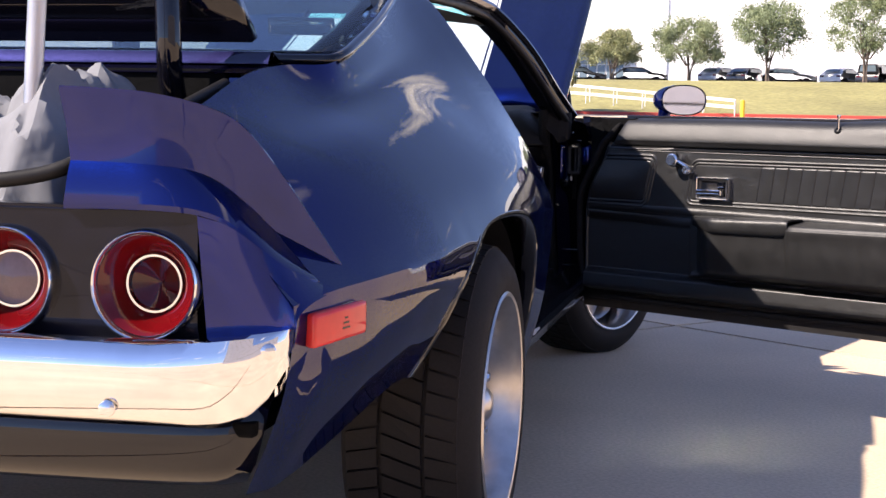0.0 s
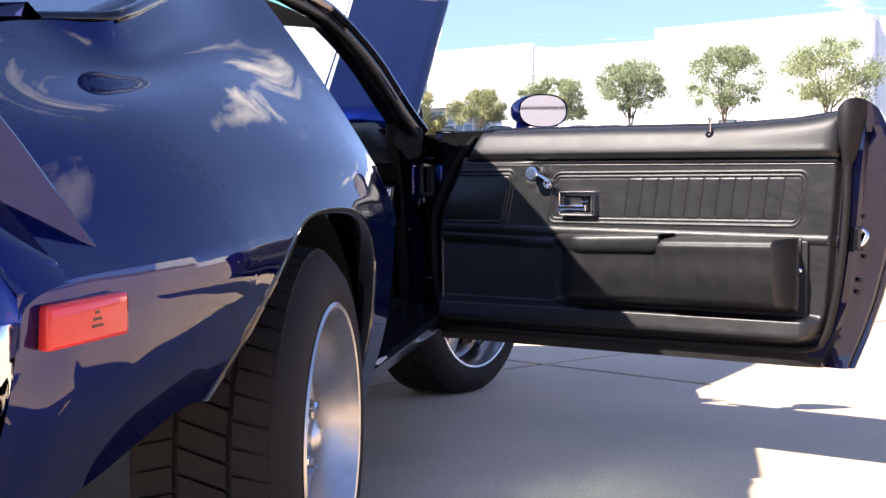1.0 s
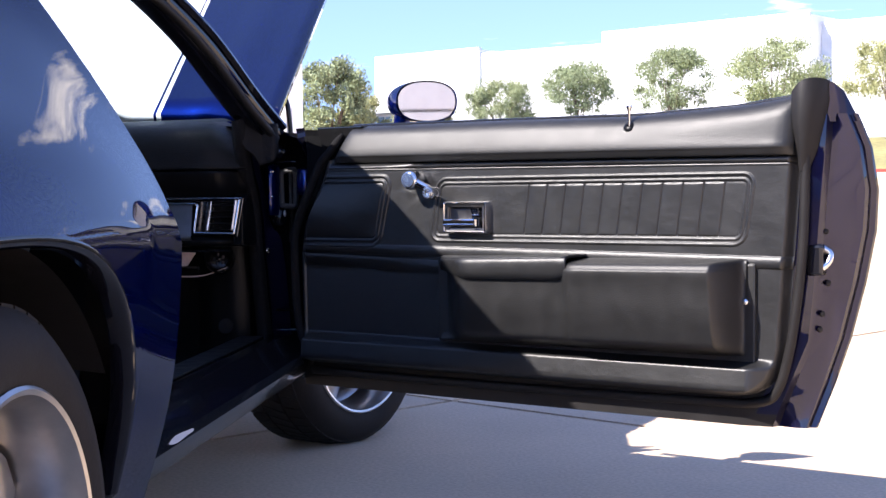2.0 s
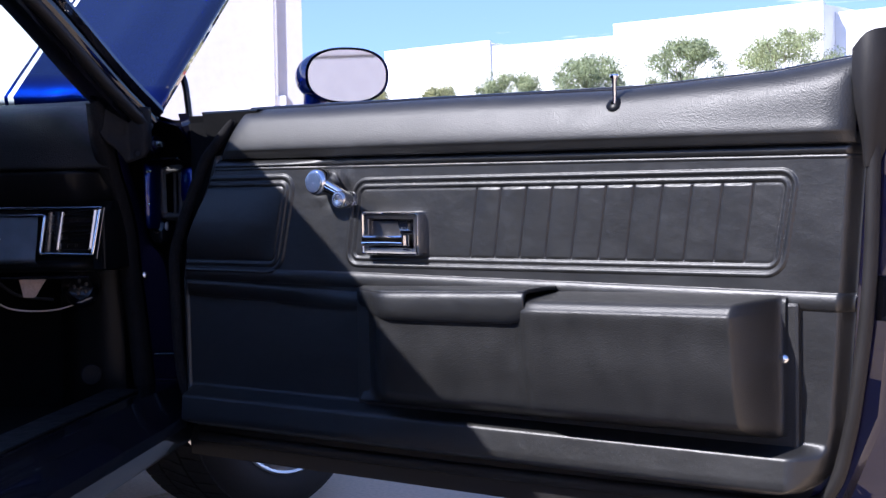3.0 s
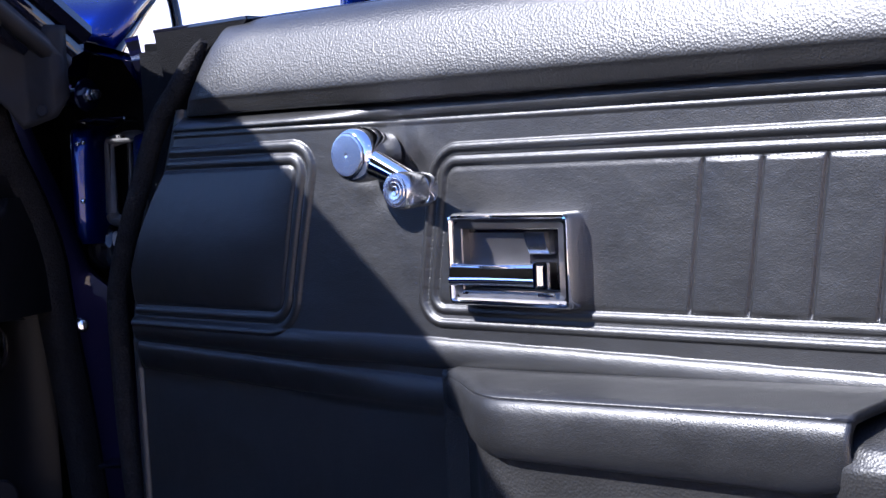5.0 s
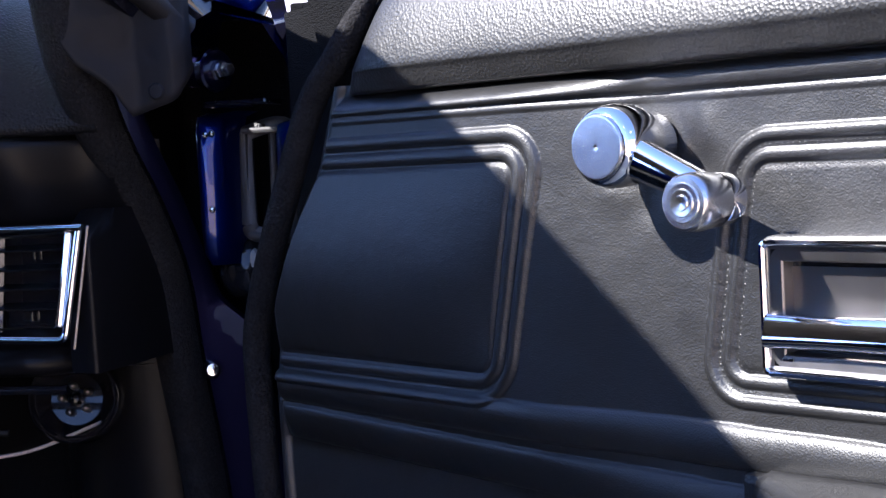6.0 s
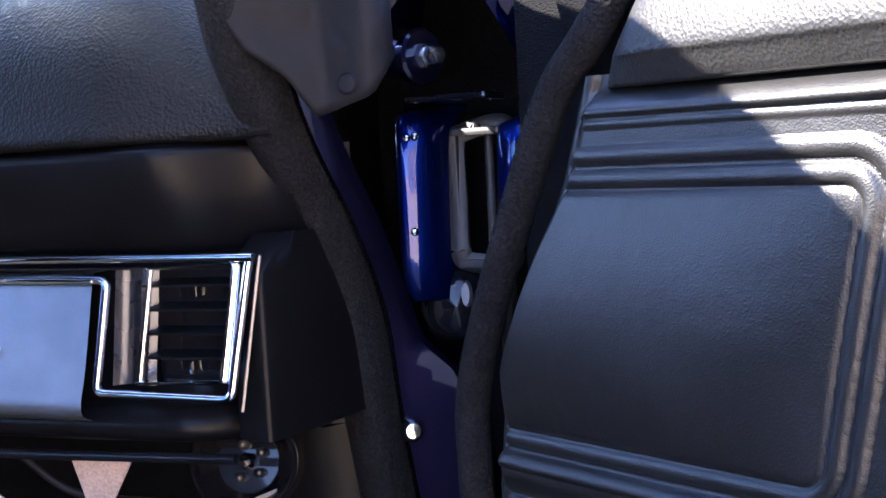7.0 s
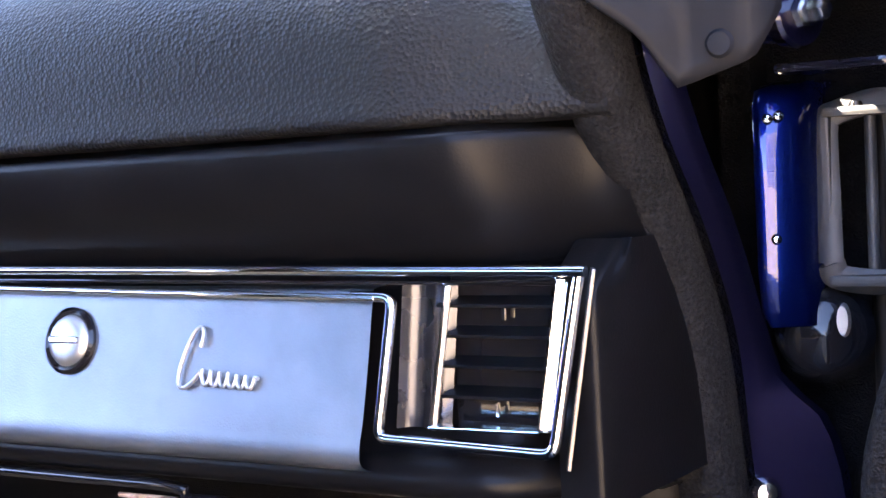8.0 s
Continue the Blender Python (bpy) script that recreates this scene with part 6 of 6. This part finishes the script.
# painted pillar: flange beside the felt, then the hinge face set back
flange = catmull([(0.764, 2.155, 0.36), (0.757, 2.14, 0.50), (0.752, 2.118, 0.615), (0.752, 2.102, 0.685), (0.752, 2.064, 0.745), (0.750, 2.024, 0.795), (0.750, 1.998, 0.838), (0.752, 1.994, 0.88)], 40)
wide = np.interp(flange[:, 2], [0.36, 0.56, 0.62, 0.640, 0.655, 0.668, 0.70, 0.9], [0.034, 0.034, 0.031, 0.026, 0.012, 0.003, 0.0, 0.0])
rows = [[(p[0] - 0.014, p[1] + 0.012, p[2]), (p[0], p[1] - 0.002, p[2]), (p[0] + 0.006, p[1] + 0.003, p[2]), (p[0] + 0.009 + w, p[1] + 0.006 + w * 0.35, p[2]), (p[0] + 0.011 + w, p[1] + 0.012 + w * 0.4, p[2])] for p, w in zip(flange, wide)]
sheet("hinge_pillar", rows, JAMB_PAINT, car, "dark blue painted front door pillar", flip=False, sharp=50)
# matt black boxes stand in for the shade behind the pillar
box_part("pillar_back_shade", (0.735, 2.185, 0.30), (0.90, 2.20, 0.90), CARPET_SHADE, car, 0.002)
box_part("pillar_side_shade", (0.725, 2.158, 0.30), (0.745, 2.19, 0.90), CARPET_SHADE, car, 0.002)
lathe("pillar_bolt", [(0.0, 0.007), (0.005, 0.0065), (0.008, 0.003), (0.0085, 0.0)], WORN_CHROME, car, "bright pillar bolt", 24, axis_to((0.757, 2.118, 0.601), (0.5, -0.85, 0.1)))
# set-back blue panel
sheet("inner_panel", [[(0.758, 2.13 + b, z), (0.764, 2.102 + b, z), (0.768, 2.1015 + b, z), (0.774, 2.1045 + b, z), (0.781, 2.1085 + b, z), (0.7855, 2.115 + b, z), (0.787, 2.15 + b, z)] for z, b in ((0.69, 0.012), (0.70, 0.003), (0.72, 0.0), (0.78, 0.0), (0.806, 0.001), (0.814, 0.005), (0.819, 0.03))], PAINT, car, "saturated blue set-back pillar panel")
for x, z in ((0.774, 0.737), (0.772, 0.799), (0.777, 0.800)):
    lathe("panel_rivet", [(0.0, 0.002), (0.0018, 0.0015), (0.0028, 0.0)], WORN_CHROME, car, "", 12, axis_to((x, 2.1006 + (x - 0.768) * 0.468, z), (0.43, -0.9, 0)))
# another black box closes the hinge bay in place of its shade
box_part("hinge_bay_shade", (0.838, 2.142, 0.30), (0.916, 2.155, 0.905), CARPET_SHADE, car, 0.002)
# upper hinge: two discs and the bolt head, seen from the side
turn = (0.93, -0.36, 0.0)
lathe("hinge_disc", [(0.0, 0.004), (0.0165, 0.004), (0.018, 0.002), (0.0165, -0.006)], JAMB_PAINT, car, "", 32, axis_to((0.797, 2.076, 0.849), turn))
lathe("hinge_disc", [(0.0, 0.004), (0.013, 0.004), (0.014, 0.002), (0.013, -0.01)], JAMB_PAINT, car, "", 32, axis_to((0.784, 2.080, 0.849), turn))
lathe("hinge_bolt", [(0.0, 0.0145), (0.0048, 0.014), (0.0062, 0.012), (0.0064, 0.004), (0.0085, 0.0035), (0.009, 0.0)], BRUSHED, car, "steel hinge bolt", 6, axis_to((0.801, 2.0745, 0.849), turn))
for z in (0.820, 0.40, 0.45):
    box_part("hinge_leaf", (0.785, 2.075, z), (0.84, 2.11, z + 0.005), DARK_PAINT, car, 0.002)
hb = bmesh.new()
box(hb, (0.838, 2.085, 0.738), (0.876, 2.135, 0.808), 0.014)
part("hinge_box", hb, PAINT, car, "rounded blue door hinge arm")
slot = [(0.792, 2.135, 0.722), (0.796, 2.138, 0.714), (0.820, 2.146, 0.711), (0.826, 2.148, 0.720), (0.826, 2.150, 0.760), (0.825, 2.150, 0.798), (0.818, 2.150, 0.806), (0.796, 2.144, 0.801), (0.790, 2.142, 0.794), (0.791, 2.138, 0.755), (0.792, 2.135, 0.722)]
check = tube("check_bracket", slot, 0.0050, BRACKET, car, "grey door check bracket", count=80, segments=8, squash=1.6)
part("bracket_top", box(bmesh.new(), (0.792, 2.128, 0.7985), (0.827, 2.150, 0.8035), 0.002), BRACKET, check, smooth=False)
part("bracket_cheek", box(bmesh.new(), (0.789, 2.132, 0.716), (0.7945, 2.150, 0.800), 0.0015), BRACKET, check, smooth=False)
part("bracket_foot", box(bmesh.new(), (0.792, 2.130, 0.7095), (0.826, 2.150, 0.7155), 0.002), BRACKET, check, smooth=False)
tube("check_strap", [(0.812, 2.146, 0.712), (0.812, 2.148, 0.802)], 0.0032, BRACKET, check, segments=8)
lathe("bracket_screw", [(0.0, 0.003), (0.003, 0.0025), (0.004, 0.0)], GLOSS_BLACK, check, "", 12, axis_to((0.808, 2.136, 0.8035), (0.0, 0.0, 1.0)))
tube("wiring_loom", [(0.806, 2.185, 0.62), (0.808, 2.18, 0.70), (0.810, 2.185, 0.80)], 0.006, RUBBER, car, count=16)
lathe("jamb_plug", [(0.0, 0.012), (0.014, 0.010), (0.023, 0.004), (0.027, -0.006)], GLOSS_BLACK, car, "round black jamb plug", 28, axis_to((0.786, 2.140, 0.684), (0.35, -1, 0)))
lathe("jamb_clip", [(0.0, 0.004), (0.005, 0.004), (0.006, 0.0)], PALE_ALU, car, "small pale jamb clip", 16, Matrix.Translation((0.803, 2.118, 0.694)) @ Matrix.Rotation(radians(90), 4, "X") @ Matrix.Diagonal((0.6, 1.5, 1.0, 1.0)))
# grey plastic flap hanging over the top of the pillar
flap = []
for x in np.linspace(0.724, 0.812, 25):
    foot = np.interp(x, [0.724, 0.728, 0.735, 0.742, 0.759, 0.771, 0.777, 0.790, 0.804, 0.812], [0.892, 0.880, 0.864, 0.852, 0.836, 0.8125, 0.8145, 0.819, 0.8235, 0.845])
    y = np.interp(x, [0.724, 0.742, 0.759, 0.775, 0.804, 0.812], [1.947, 1.956, 1.971, 1.984, 1.988, 2.004])
    flap.append([(x, y + 0.004 * math.sin(34 * x + 30 * z) * (0.915 - z) / 0.1 + 0.05 * max(0.0, 0.842 - z) * smooth(0.757, 0.775, x), z) for z in np.linspace(0.915, foot, 14)])
sheet("plastic_flap", flap, SHEET_GREY, car, "creased grey plastic sheet over the pillar", flip=True, thick=0.0015)
lathe("flap_rivet", [(0.0, 0.002), (0.005, 0.0018), (0.0065, 0.0)], SHEET_GREY, car, "", 24, axis_to((0.791, 1.9865, 0.8305), (0.1, -1, 0)))
# sill hardware seen through the opening
box_part("sill_plate", (0.70, 0.75, 0.386), (0.76, 2.05, 0.390), SHEET_GREY, car, 0.001)
# lit ground mirrored in the sill, painted on as a small white patch
glint = bmesh.new()
ring = []
for k in range(20):
    a = 2 * math.pi * k / 20
    w = 0.0048 * math.sin(a) * (1 + 0.25 * math.sin(3 * a + 1))
    ring.append(glint.verts.new((0.8772 + w * 0.45 + 0.0006, 0.875 + 0.075 * math.cos(a) + 0.6 * w, 0.3425 - w)))
glint.faces.new(ring)
part("sill_glint", glint, STRIPE, car, "pale painted reflection of the ground on the sill", smooth=False)
# ---- things in the trunk ----
pole = thing("prop_pole", "pale aluminium prop pole standing in the open trunk", "pole")
tube("pole_tube", [(0.358, -0.80, 0.475), (0.400, -0.80, 1.25)], 0.0135, PALE_ALU, pole, segments=20)
bag = thing("cloth", "crumpled light grey cloth in the trunk", "cloth")
rows = []
for i in range(34):
    row = []
    for j in range(46):
        u, w = i / 33, j / 45
        x, y = 0.14 + 0.36 * w, -0.945 + 0.36 * u
        q = Vector((x * 9, y * 9, 1.7))
        fold = abs(noise.noise(q)) * 0.10 + abs(noise.noise(q * 2.6)) * 0.05
        z = np.interp(w, [0, 0.3, 0.55, 0.75, 0.84, 0.93, 1.0], [0.80, 0.90, 0.91, 0.955, 0.92, 0.84, 0.74]) - fold
        z = 0.50 + (z - 0.50) * (0.55 + 0.45 * smooth(0.0, 0.45, u))
        row.append((x + 0.02 * noise.noise(q * 1.7), y + 0.03 * noise.noise(q * 1.3), z))
    rows.append(row)
sheet("cloth_fold", rows, CLOTH, bag, flip=True, thick=0.004, sharp=30)

# ---- concrete slabs round the car, laid askew, last of all ----
def build_slabs():
    d1, d2 = Vector((0.775, -0.632, 0)), Vector((0.632, 0.775, 0))
    size, gap, c = 4.4, 0.018, Vector((1.099, 3.59, 0))
    s = size - gap
    me = bpy.data.meshes.new("slab")
    bm = bmesh.new()
    box(bm, (-s / 2, -s / 2, -0.014), (s / 2, s / 2, 0.0), 0.0)
    bmesh.ops.bevel(bm, geom=[e for e in bm.edges if all(v.co.z > -0.001 for v in e.verts)], offset=0.006, segments=2, affect="EDGES")
    bm.to_mesh(me)
    bm.free()
    me.materials.append(CONCRETE)
    turn = math.degrees(math.atan2(d1.y, d1.x))
    for i in range(-6, 6):
        for j in range(-6, 6):
            p = c + d1 * (size * (i + 0.5)) + d2 * (size * (j + 0.5))
            if p.length > 21 or p.y > 18:
                continue
            o = new("slab", me)
            o.parent = ground
            o.matrix_basis = pose(p.x, p.y, 0, 0, 0, turn)


build_slabs()
